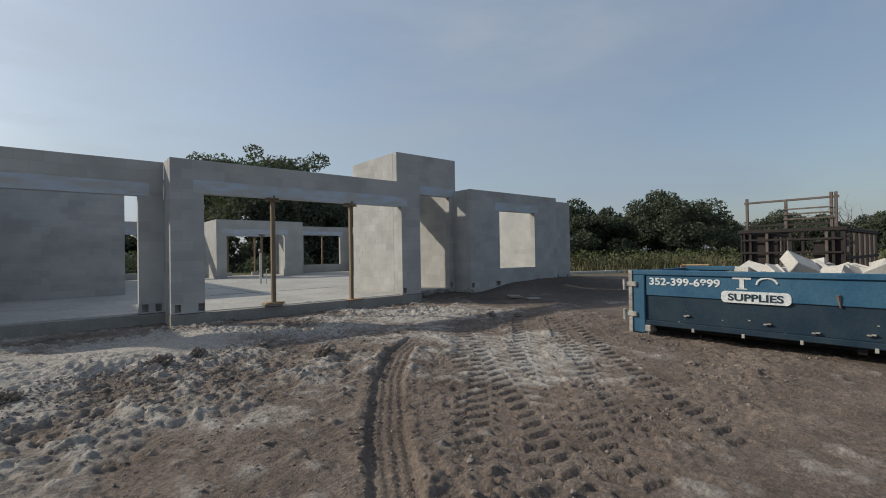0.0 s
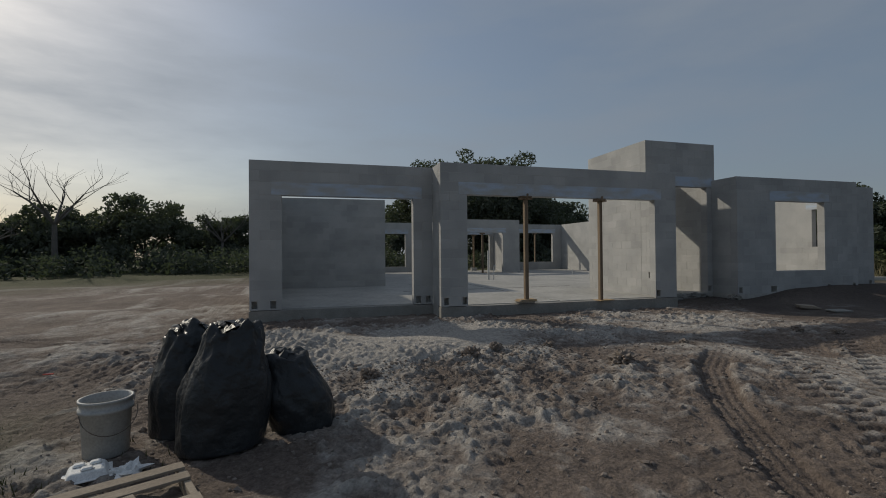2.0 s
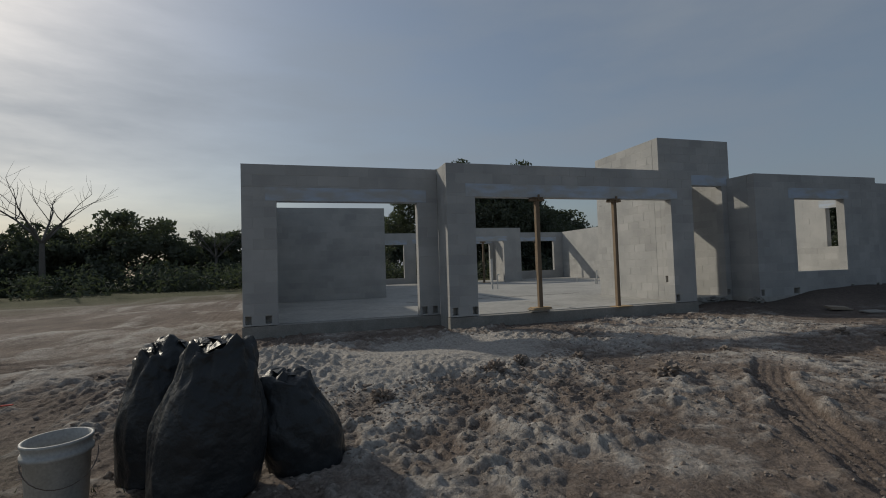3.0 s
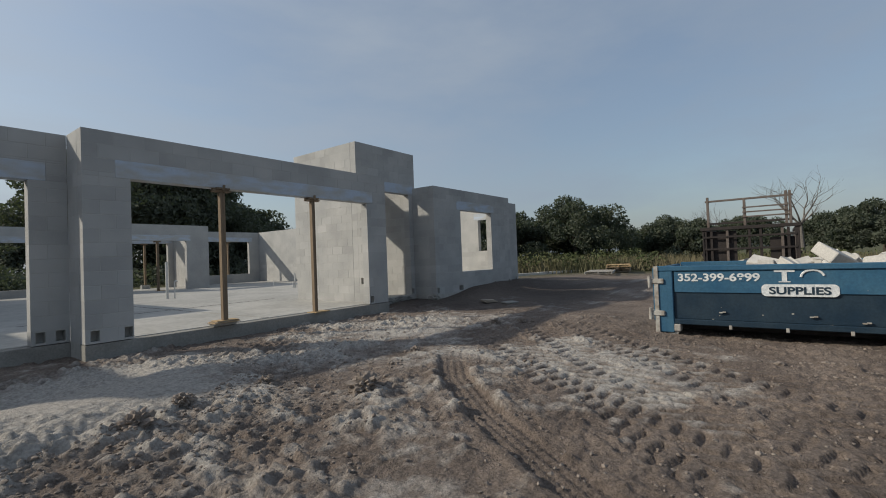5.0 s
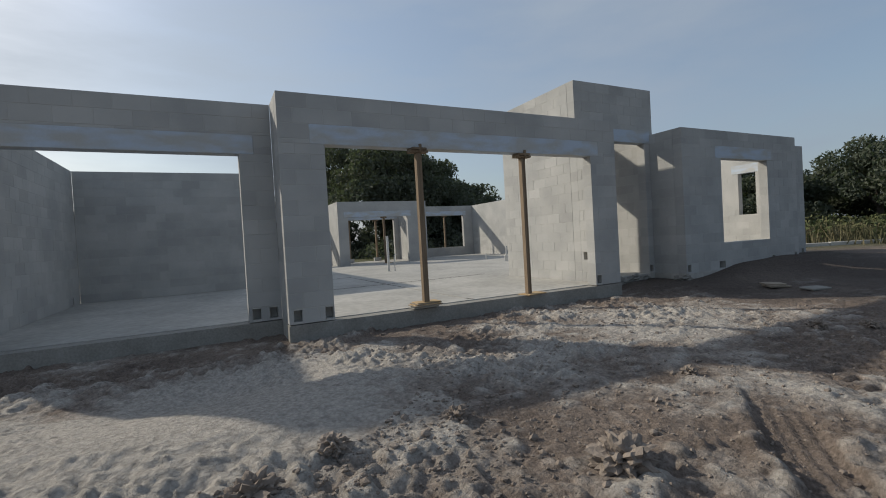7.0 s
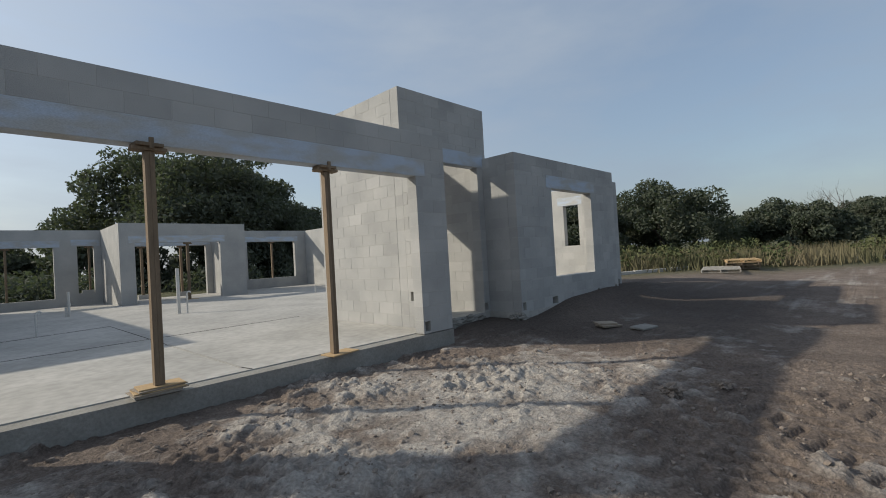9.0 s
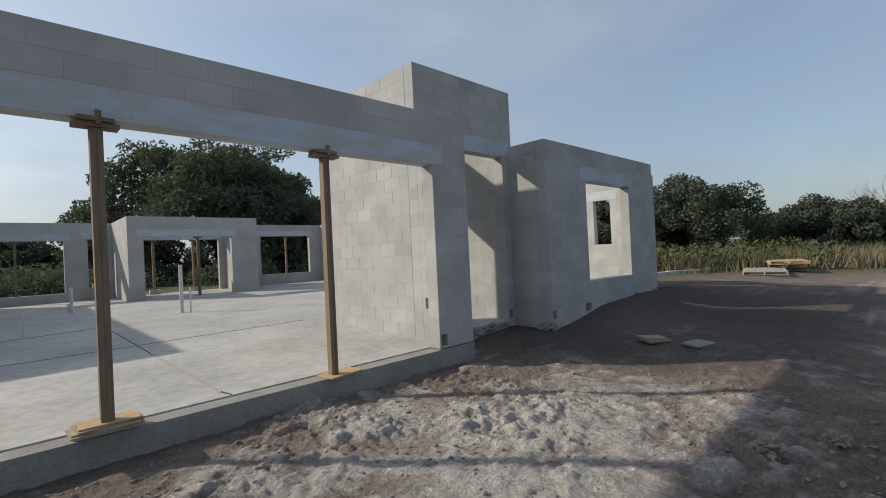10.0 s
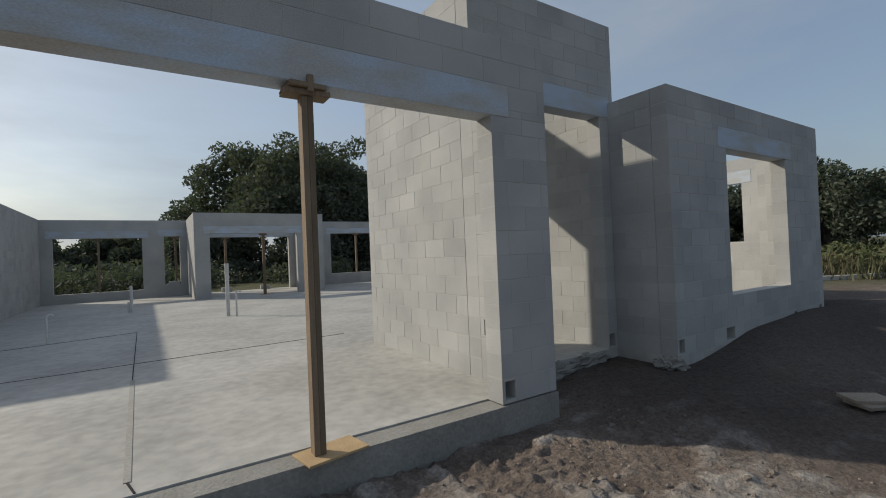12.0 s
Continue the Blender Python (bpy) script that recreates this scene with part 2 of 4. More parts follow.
# ---- ground ----
SLAB, TOP = 0.41, 3.52
TRACK = [(0.6, 0.2), (1.42, 1.76), (2.05, 2.85), (2.9, 4.1), (3.6, 4.9), (4.5, 5.6), (6.2, 6.5)]


LUG_TRACKS = [(4.2, 4.0, 48, 0.27), (4.75, 3.5, 46, 0.27), (3.5, 2.6, 55, 0.27), (5.7, 4.3, 42, 0.27), (4.3, 2.3, 40, 0.27), (5.4, 3.0, 44, 0.27), (3.6, 3.4, 50, 0.25), (5.2, 4.75, 45, 0.25), (6.3, 3.9, 42, 0.25), (3.0, 1.8, 55, 0.25), (6.2, 3.1, 47, 0.25), (4.9, 2.5, 43, 0.22)]


def path_coords(x, y, pts):
    """Distance to the side of, and along, a line through points."""
    best, along, base = np.full(x.shape, 1e9), np.zeros(x.shape), 0.0
    for (ax, ay), (bx, by) in zip(pts, pts[1:]):
        L = math.hypot(bx - ax, by - ay)
        ux, uy = (bx - ax) / L, (by - ay) / L
        s = np.clip((x - ax) * ux + (y - ay) * uy, 0, L)
        dx, dy = x - ax - s * ux, y - ay - s * uy
        d = np.hypot(dx, dy)
        sign = np.where(dx * uy - dy * ux > 0, 1, -1)
        near = d < np.abs(best)
        best, along = np.where(near, d * sign, best), np.where(near, base + s, along)
        base += L
    return best, along


def ground_fields(x, y):
    near = smooth01(-14, -5, x) * smooth01(26, 15, x) * smooth01(-8, -2, y) * smooth01(24, 14, y)
    h = 0.02 + 0.17 * smooth01(1.0, 8.5, y + 0.12 * x) - 0.05 * smooth01(5, 9, x) * smooth01(5, 2, y)
    h += 0.12 * smooth01(7.7, 8.9, x) * smooth01(7.8, 9.6, y) + 0.20 * smooth01(10.0, 11.8, x) * smooth01(19, 15, x) * np.exp(-((y - 9.9) / 0.8) ** 2)
    h += 0.05 * value_noise(x, y, 2.3, 1) * near + 0.25 * value_noise(x, y, 30, 7) * (1 - near)
    # loose pale sand heaped before the garage
    sand = np.exp(-((x - 0.1) / 2.3) ** 4 - ((y - 7.5) / 1.7) ** 4)
    heap = np.exp(-((x + 0.2) / 1.7) ** 2 - ((y - 6.5) / 1.1) ** 2) + 0.7 * np.exp(-((x + 1.5) / 0.6) ** 2 - ((y - 7.7) / 0.8) ** 2) + 0.5 * np.exp(-((x - 1.9) / 0.9) ** 2 - ((y - 7.4) / 0.8) ** 2)
    h += 0.16 * heap + 0.05 * sand - 0.14 * np.exp(-((x - 0.7) / 0.8) ** 2 - ((y - 8.0) / 0.5) ** 2)
    n1, n2, n3, n4 = value_noise(x, y, 0.55, 2), value_noise(x, y, 0.17, 3), value_noise(x, y, 0.09, 4), value_noise(x, y, 0.055, 9)
    n5 = value_noise(x + 0.1 * n3, y + 0.1 * n2, 0.33, 14)
    patchy = smooth01(-0.35, 0.45, value_noise(x, y, 1.1, 5) + 0.5 * value_noise(x, y, 0.45, 15))
    flat = smooth01(6.2, 8.2, x)
    smooth_sand = np.exp(-(((x - 0.45) + 0.4 * (y - 7.3)) / 1.2) ** 4 - ((y - 7.4) / 1.15) ** 4)
    rough = (0.35 + 0.75 * patchy * (1 - 0.5 * smooth01(2.0, 2.8, x) * smooth01(7.5, 6.5, x) * smooth01(5.8, 5.0, y)) + 0.35 * np.clip(heap, 0, 1)) * (1 - 0.6 * flat) * (1 - 0.85 * smooth_sand)
    clods = np.clip(n2 * 1.5 - 0.25, 0, 0.8) + 0.55 * np.clip(n3 * 1.6 - 0.3, 0, 0.8)
    prints = np.clip(-n5 * 1.7 - 0.45, 0, 0.7)
    # lugged wheel prints over the open yard
    lug = smooth01(2.0, 2.6, x) * smooth01(8.4, 7.0, x) * smooth01(0.4, 1.0, y) * smooth01(6.6, 5.6, y)
    deep, pressed = 0, 0
    for k, (px, py, ang, w) in enumerate(LUG_TRACKS):
        c, s = math.cos(radians(ang)), math.sin(radians(ang))
        u, v = (x - px) * c + (y - py) * s, -(x - px) * s + (y - py) * c
        bandw = smooth01(w, w - 0.04, np.abs(v))
        saw = np.sin((u + 0.55 * np.abs(v) + np.where(v > 0, 0.11, 0.0)) * 2 * math.pi / 0.22 + 0.25 * n1)
        seen = smooth01(-0.5, -0.2, value_noise(x, y, 0.9, 20 + k))
        gap = smooth01(0.015, 0.04, np.abs(v))
        mine = bandw * seen
        deep = deep * (1 - mine) + mine * gap * smooth01(0.15, 0.6, saw)
        pressed = np.maximum(pressed, mine)
    rough = rough * (1 - 0.72 * pressed * lug)
    n6 = value_noise(x, y, 0.031, 41)
    ridge = 1 - 2 * np.abs(value_noise(x + 0.15 * n5, y + 0.15 * n1, 0.42, 43))
    crumb = 0.030 * n1 + 0.038 * clods - 0.036 * prints + 0.022 * np.abs(n3) + 0.018 * n4 + 0.011 * n6 + 0.030 * np.clip(ridge - 0.35, 0, 1)
    h += near * rough * crumb
    h -= near * lug * 0.034 * deep
    # one narrow tread line
    d, s = path_coords(x, y, TRACK)
    on = smooth01(0.18, 0.15, np.abs(d)) * smooth01(7.0, 5.9, s)
    tread = 0.007 * np.cos(d * 2 * math.pi / 0.085) + 0.008 * np.sin(s * 2 * math.pi / 0.075)
    h = h - on * near * rough * crumb * 0.85
    h = h + near * (on * (-0.035 + tread) + 0.03 * np.exp(-((np.abs(d) - 0.24) / 0.06) ** 2) * smooth01(7.0, 5.9, s) * (0.6 + 0.9 * n2))
    # ruts beside the house, on the open side
    rut = np.sin((y * 0.85 + x * 0.25) * 1.5 + 1.2 * value_noise(x, y, 3.0, 11))
    h += 0.05 * rut * smooth01(-1.0, -4.0, x) * smooth01(3, 6, y) * 1.6 * smooth01(60, 20, y)
    pale = 0.26 + 0.50 * sand + 0.35 * np.clip(heap, 0, 1) + 0.42 * np.exp(-((x - 4.8) / 1.7) ** 2 - ((y - 4.2) / 1.6) ** 2) + 0.25 * np.exp(-((x - 8.0) / 1.2) ** 2 - ((y - 6.2) / 0.9) ** 2) + 0.40 * np.exp(-((x - 5.4) / 2.8) ** 2 - ((y - 8.0) / 0.9) ** 2)
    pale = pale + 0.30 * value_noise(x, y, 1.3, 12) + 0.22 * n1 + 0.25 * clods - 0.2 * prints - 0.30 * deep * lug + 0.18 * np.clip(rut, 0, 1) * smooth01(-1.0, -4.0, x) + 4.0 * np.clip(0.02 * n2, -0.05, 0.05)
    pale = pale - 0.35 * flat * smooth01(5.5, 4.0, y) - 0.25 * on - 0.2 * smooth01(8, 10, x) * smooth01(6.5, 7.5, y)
    pale = pale + 0.35 * np.exp(-((y - 6.9 - 0.03 * (x - 12) + 0.15 * n1) / 0.10) ** 2) * smooth01(10.5, 12, x) * smooth01(20, 17, x)
    far = np.maximum(np.maximum(smooth01(20, 27, x + 0.9 * (y - 9)), smooth01(24, 34, y - 0.4 * x)), np.maximum(smooth01(-25, -45, x), smooth01(-20, -40, y)))
    far = np.maximum(far, 0.75 * np.clip(0.9 + 0.5 * n1, 0, 1) * np.exp(-((x + 4.7) / 1.7) ** 4 - ((y - 4.0) / 1.6) ** 4))
    return h, pale, far


def axis(dense0, dense1, step, far0, far1):
    mid = np.arange(dense0, dense1, step)
    lo, hi, a, b, w = [], [], dense0, dense1, step
    while a > far0:
        w *= 1.13
        a -= w
        lo.append(a)
    w = step
    while b < far1:
        hi.append(b)
        w *= 1.13
        b += w
    return np.array(lo[::-1] + list(mid) + hi)


def build_ground():
    xs, ys = axis(-3.4, 9.0, 0.02, -900, 900), axis(0.9, 9.9, 0.02, -900, 900)
    X, Y = np.meshgrid(xs, ys)
    h, pale, far = ground_fields(X, Y)
    # darker soil before the entry and wing, uneven by noise, fading at the edges
    dark_soil = np.clip(0.78 + 0.3 * value_noise(X, Y, 1.4, 33), 0, 0.85) * smooth01(7.6, 9.2, X + 0.4 * (Y - 9)) * smooth01(22, 15, X) * smooth01(5.6, 7.0, Y) * smooth01(13, 11, Y)
    under = (X > -2.1) & (X < 15.9) & (Y > 10.9) & (Y < 28.8)
    h = np.where(under, 0.0, h)
    nx, ny = len(xs), len(ys)
    verts = np.stack([X.ravel(), Y.ravel(), h.ravel()], 1)
    idx = np.arange(nx * ny).reshape(ny, nx)
    quads = np.stack([idx[:-1, :-1], idx[:-1, 1:], idx[1:, 1:], idx[1:, :-1]], -1).reshape(-1, 4)
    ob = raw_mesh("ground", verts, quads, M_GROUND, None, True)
    for nm, val in (("pale", pale), ("green", far), ("dark_soil", dark_soil)):
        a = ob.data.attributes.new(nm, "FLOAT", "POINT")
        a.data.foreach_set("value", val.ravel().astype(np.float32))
    return tagged(ob, "churned brown and pale sandy building-site soil with wheel prints", "ground", kind="structure")


build_ground()


def ground_z(x, y):
    h, _, _ = ground_fields(np.array([float(x)]), np.array([float(y)]))
    return float(h[0])


# ---- slab ----
def build_slab():
    bm = bmesh.new()
    for x0, x1, y0 in ((-2.24, 1.65, 10.78), (1.65, 7.82, 10.11), (7.82, 9.72, 10.62), (9.72, 14.17, 9.84), (14.17, 16.05, 10.54)):
        box(bm, x0, x1, y0, 29.2, -0.3, SLAB)
    tagged(part("floor_slab", bm, M_SLAB), "pale grey power-trowelled concrete floor slab with saw cuts and scuffs", "floor", kind="structure")
    bm = bmesh.new()
    box(bm, -2.25, 1.645, 10.555, 10.775, -0.3, SLAB - 0.012)
    box(bm, 1.645, 7.825, 9.885, 10.095, -0.3, SLAB - 0.012)
    tagged(part("footing_edge", bm, M_STEM), "rough grey concrete footing edge under the garage doors", "footing", kind="structure")


build_slab()

# ---- block walls ----
COURSE, LEN, JOINT = 0.2073, 0.405, 0.004
block_cache = {}


def block_mesh(a, b, c):
    key = (round(a, 3), round(b, 3), round(c, 3))
    if key not in block_cache:
        bm = block(-key[0] / 2, key[0] / 2, -key[1] / 2, key[1] / 2, -key[2] / 2, key[2] / 2, 0.0025)
        me = bpy.data.meshes.new("concrete_block")
        bm.to_mesh(me)
        bm.free()
        me.materials.append(M_BLOCK)
        block_cache[key] = me
    return block_cache[key]


def cut(spans, a, b):
    out = []
    for s, e in spans:
        if b <= s or a >= e:
            out.append((s, e))
        else:
            if a - s > 0.001:
                out.append((s, a))
            if e - b > 0.001:
                out.append((b, e))
    return out


block_jobs = []


def wall(name, x, y, along, length, z0=SLAB, z1=TOP, gaps=(), lintels=True, holes=(), thick=0.2, pieces=True, label="", low=None):
    """A block wall from (x, y) along 'x' or 'y'; its thickness runs to the other axis' plus side.
    gaps: (u0, u1, z0, z1) openings; holes: (u, side) clean-out pockets in the lowest course."""
    base = z0 if low is None else low
    m = Matrix.Translation((x, y, 0)) @ (Matrix() if along == "x" else Matrix(((0, -1, 0, thick), (1, 0, 0, 0), (0, 0, 1, 0), (0, 0, 0, 1))))
    pocket = [(q[0] - 0.055, q[0] + 0.055, z0 + 0.03 + (q[2] if len(q) > 2 else 0), z0 + 0.185 + (q[2] if len(q) > 2 else 0), q[1]) for q in holes]
    open_cut = [(g[0], g[1], g[2], g[3]) for g in gaps]
    hole_cut = [p[:4] for p in pocket]
    lint = [(g[0] - 0.2, g[1] + 0.2, g[3], g[3] + 0.27) for g in gaps] if lintels else []
    # mortar body
    bm = bmesh.new()
    e, lift = 0.0028, 0.06 if lintels else 0.0
    zs = sorted({base, z1 - e} | {v for c in open_cut for v in (c[2], c[3] + lift) if base < v < z1} | {v for c in hole_cut for v in c[2:] if base < v < z1})
    for za, zb in zip(zs, zs[1:]):
        spans = [(e, length - e)]
        for c in open_cut:
            if c[2] < zb - 1e-6 and c[3] + lift > za + 1e-6:
                spans = cut(spans, c[0] - e, c[1] + e)
        for c in hole_cut:
            if c[2] < zb - 1e-6 and c[3] > za + 1e-6:
                spans = cut(spans, c[0], c[1])
        for s, t in spans:
            box(bm, s, t, e, thick - e, za, zb, m)
    for u0, u1, za, zb, side in pocket:
        v0, v1 = (thick - 0.05, thick - 0.001) if side == 0 else (0.001, 0.05)
        box(bm, u0, u1, v0, v1, za, zb, m)
    body = tagged(part(name, bm, M_MORTAR), label or "unpainted grey concrete block wall with flush joints", "wall", kind="structure")
    for g0, g1, a, b in lint:
        bm = block(max(g0, 0.002), min(g1, length - 0.002), -0.004, thick + 0.004, a, b, 0.005, m)
        part("lintel", bm, M_LINTEL, body, "precast concrete lintel with pale bluish smears")
    block_jobs.append((body, m, z0, z1, length, open_cut + hole_cut + lint, thick, pieces))
    return body


def lay_blocks():
    for body, m, z0, z1, length, cuts, thick, pieces in block_jobs:
        rows = max(1, round((z1 - z0) / COURSE))
        ch = (z1 - z0) / rows
        rng = random.Random(int(length * 1000) + rows)
        made, loose = 0, []
        for k in range(rows):
            za, zb = z0 + k * ch, z0 + (k + 1) * ch
            zs = sorted({za, zb} | {v for c in cuts for v in c[2:] if za + 0.03 < v < zb - 0.03})
            for a, b in zip(zs, zs[1:]):
                spans = [(0.0, length)]
                for c in cuts:
                    if c[2] < (a + b) / 2 < c[3]:
                        spans = cut(spans, c[0], c[1])
                for s, t in spans:
                    edges = [s]
                    u = (math.floor(s / LEN) - 1) * LEN + (LEN / 2 if k % 2 else 0.0)
                    while u < t:
                        if u > s + 0.06 and u < t - 0.06:
                            edges.append(u)
                        u += LEN
                    edges.append(t)
                    for p, q in zip(edges, edges[1:]):
                        size = (q - p - JOINT, thick, b - a - JOINT)
                        if min(size) < 0.01:
                            continue
                        at = m @ Matrix.Translation(((p + q) / 2, thick / 2 + rng.uniform(-0.001, 0.001), (a + b) / 2))
                        if pieces and made < 300:
                            ob = new("concrete_block", block_mesh(*size))
                            ob.parent = body
                            ob.matrix_basis = at
                            made += 1
                        else:
                            loose.append((at, size))
        if loose:
            bm = bmesh.new()
            vs, fs = [], []
            for at, (a, b, c) in loose:
                i = len(vs)
                for sx in (-1, 1):
                    for sy in (-1, 1):
                        for sz in (-1, 1):
                            vs.append(tuple(at @ Vector((sx * a / 2, sy * b / 2, sz * c / 2))))
                fs += [(i, i + 1, i + 3, i + 2), (i + 4, i + 6, i + 7, i + 5), (i, i + 4, i + 5, i + 1), (i + 2, i + 3, i + 7, i + 6), (i, i + 2, i + 6, i + 4), (i + 1, i + 5, i + 7, i + 3)]
            bm.free()
            ob = raw_mesh("blockwork", vs, fs, M_BLOCK, body)
            tagged(ob, "courses of grey concrete blocks", kind="stuff")


H2 = 2.835
wall("wall_garage_front", -2.24, 10.57, "x", 3.89, gaps=[(0.63, 3.44, SLAB - 0.02, 2.80)], holes=[(0.1, 0), (0.46, 0), (3.55, 0), (3.78, 0)])
wall("wall_garage_return", 1.65, 10.1, "y", 0.47)
wall("wall_main_front", 1.65, 9.90, "x", 6.17, gaps=[(0.61, 5.53, SLAB - 0.02, H2)], holes=[(0.12, 0), (0.54, 0), (5.62, 0)])
wall("wall_garage_west", -2.24, 10.77, "y", 6.18, holes=[(5.6, 0)])
wall("wall_garage_back", -2.04, 16.95, "x", 3.59)
wall("wall_house_west", 1.35, 17.15, "y", 11.55)
wall("wall_entry_return", 7.53, 10.1, "y", 0.52, thick=0.29, holes=[(0.40, 1, 0.42)])
wall("wall_tower_west", 7.53, 10.82, "y", 2.4, z1=4.53)
wall("wall_tower_front", 7.53, 10.62, "x", 2.30, z1=4.53, gaps=[(0.5, 2.02, 0.2, 3.33)], low=0.1, holes=[(2.09, 0)])
wall("wall_tower_north", 7.73, 13.02, "x", 1.89, z1=4.53, gaps=[(0.0, 1.89, SLAB - 0.02, 3.40)])
wall("wall_tower_east", 9.62, 10.82, "y", 2.4, z1=4.53)
wall("wall_wing_side", 9.72, 10.04, "y", 0.58, low=0.1)
wall("wall_wing_front", 9.72, 9.84, "x", 4.45, gaps=[(1.34, 3.16, 1.0, 2.90)], holes=[(0.1, 0), (1.195, 0), (1.305, 0), (3.3, 0), (4.3, 0)], low=0.1)
wall("wall_wing_return", 13.97, 10.04, "y", 0.5)
wall("wall_wing_corner", 14.17, 10.54, "x", 1.88, holes=[(1.0, 0), (1.7, 0)], low=0.1)
wall("wall_east", 15.85, 10.74, "y", 18.26, gaps=[(0.98, 1.5, 1.68, 2.98)])
wall("wall_back_patio", 6.20, 25.24, "x", 4.67, gaps=[(0.5, 3.6, SLAB - 0.02, 2.76)], pieces=False)
wall("wall_back_patio_west", 6.20, 25.44, "y", 3.36, pieces=False)
wall("wall_back_patio_east", 10.67, 25.44, "y", 3.36, pieces=False)
wall("wall_back_west", 1.35, 28.7, "x", 4.85, gaps=[(0.55, 3.3, 0.75, 2.82), (4.05, 4.6, 0.9, 2.86)], pieces=False)
wall("wall_back_middle", 6.20, 28.8, "x", 4.67, gaps=[(0.5, 4.2, SLAB - 0.02, 2.80)], pieces=False)
wall("wall_back_east", 10.87, 28.9, "x", 4.98, gaps=[(1.6, 4.3, 0.93, 2.92)], pieces=False)


# ---- trees ----
def branch_tubes(rng, height, spread, limbs, levels=3, r0=0.3, trunk_share=0.3):
    """Tapered trunk and limbs as one tube mesh; gives the mesh data and the twig tips."""
    vs, fs, tips = [], [], []

    def tube(p, q, ra, rb, n=6):
        d = (q - p).normalized()
        a = d.orthogonal().normalized()
        b = d.cross(a)
        i = len(vs)
        for c, r in ((p, ra), (q, rb)):
            for k in range(n):
                t = 2 * math.pi * k / n
                vs.append(tuple(c + (a * math.cos(t) + b * math.sin(t)) * r))
        for k in range(n):
            fs.append((i + k, i + (k + 1) % n, i + n + (k + 1) % n, i + n + k))

    def grow(p, d, length, r, lev):
        steps = 3
        for k in range(steps):
            d = (d + Vector((rng.uniform(-1, 1), rng.uniform(-1, 1), rng.uniform(-0.3, 0.6))) * 0.22).normalized()
            q = p + d * (length / steps)
            tube(p, q, r, r * 0.8, 6 if lev < 2 else 4)
            p, r = q, r * 0.8
            if lev < levels and k > 0:
                for _ in range(2):
                    side = Vector((rng.uniform(-1, 1), rng.uniform(-1, 1), rng.uniform(-0.1, 0.7))).normalized()
                    grow(p, (d * 0.6 + side * 0.8).normalized(), length * rng.uniform(0.5, 0.75), r * 0.6, lev + 1)
        tips.append(p)

    p, top = Vector((0, 0, -0.2)), Vector((rng.uniform(-0.2, 0.2), rng.uniform(-0.2, 0.2), height * trunk_share))
    tube(p, top, r0 * 1.25, r0 * 0.85, 9)
    for k in range(limbs):
        a = 2 * math.pi * (k + rng.uniform(-0.3, 0.3)) / limbs
        up = rng.uniform(0.45, 1.6)
        d = Vector((math.cos(a), math.sin(a), up)).normalized()
        ln = (height * (1 - trunk_share)) * 0.5 if up > 1 else spread * 0.46
        grow(top, d, ln, r0 * 0.55, 1)
    return vs, fs, tips


def leaf_cards(rng, centres, radii, count, size, flat=0.75):
    """Small bent leaf sprays scattered in uneven clumps."""
    nrng = np.random.RandomState(rng.randint(0, 99999))
    c, r = np.array(centres), np.array(radii)
    w = r ** 2
    pick = nrng.choice(len(c), count, p=w / w.sum())
    d = nrng.normal(size=(count, 3))
    d /= np.linalg.norm(d, axis=1)[:, None]
    rad = r[pick] * nrng.uniform(0.15, 1.0, count) ** 0.45
    p = c[pick] + d * rad[:, None] * np.array((1, 1, flat))
    a = nrng.normal(size=(count, 3))
    a /= np.linalg.norm(a, axis=1)[:, None]
    b = np.cross(a, nrng.normal(size=(count, 3)))
    b /= np.linalg.norm(b, axis=1)[:, None]
    s = size * nrng.uniform(0.5, 1.3, count)[:, None]
    v = np.stack([p - a * s, p + b * s * 0.45, p + a * s, p - b * s * 0.45], 1).reshape(-1, 3)
    f = np.arange(count * 4).reshape(-1, 4)
    return v, f


def tree(x, y, height, spread, seed, leaves=9000, size=0.2, material=None, limbs=7, r0=0.25, trunk_share=0.28, label="", name="tree", bottom=0.25):
    rng = random.Random(seed)
    ob = thing(name, x, y, ground_z(x, y) - 0.1, rng.uniform(0, 360), label or "dark green leafy tree with an uneven crown", "tree", "trees round the site")
    vs, fs, tips = branch_tubes(rng, height, spread, limbs, 2, r0, trunk_share)
    raw_mesh("trunk", vs, fs, M_BARK, ob)
    cs, rs = [], []
    for t in tips:
        if (t.x ** 2 + t.y ** 2) / spread ** 2 + (max(0, t.z - height * bottom) / (height * (1 - bottom))) ** 2 < 0.9:
            cs.append((t.x, t.y, max(t.z, height * bottom)))
            rs.append(spread * rng.uniform(0.09, 0.2))
    for _ in range(150 if spread > 9 else 75):
        a, q = rng.uniform(0, 2 * math.pi), math.sqrt(rng.uniform(0.0, 1.0))
        zt = height * (bottom + (0.95 - bottom) * math.sqrt(max(0, 1 - q * q)) * rng.uniform(0.3, 1.0))
        cs.append((spread * 0.88 * q * math.cos(a), spread * 0.88 * q * math.sin(a), zt))
        rs.append(spread * (rng.uniform(0.07, 0.17) if spread > 9 else rng.uniform(0.11, 0.22)))
    v, f = leaf_cards(rng, cs, rs, leaves, size)
    raw_mesh("crown", v, f, material or M_LEAF, ob)
    return ob


def bare_tree(x, y, height, seed, label="leafless pale tree with thin forking branches"):
    rng = random.Random(seed)
    ob = thing("bare_tree", x, y, ground_z(x, y) - 0.1, rng.uniform(0, 360), label, "tree", "bare trees")
    vs, fs, _ = branch_tubes(rng, height, height * 0.36, 6, 3, height * 0.018, 0.38)
    raw_mesh("trunk", vs, fs, M_DEADBARK, ob)
    return ob


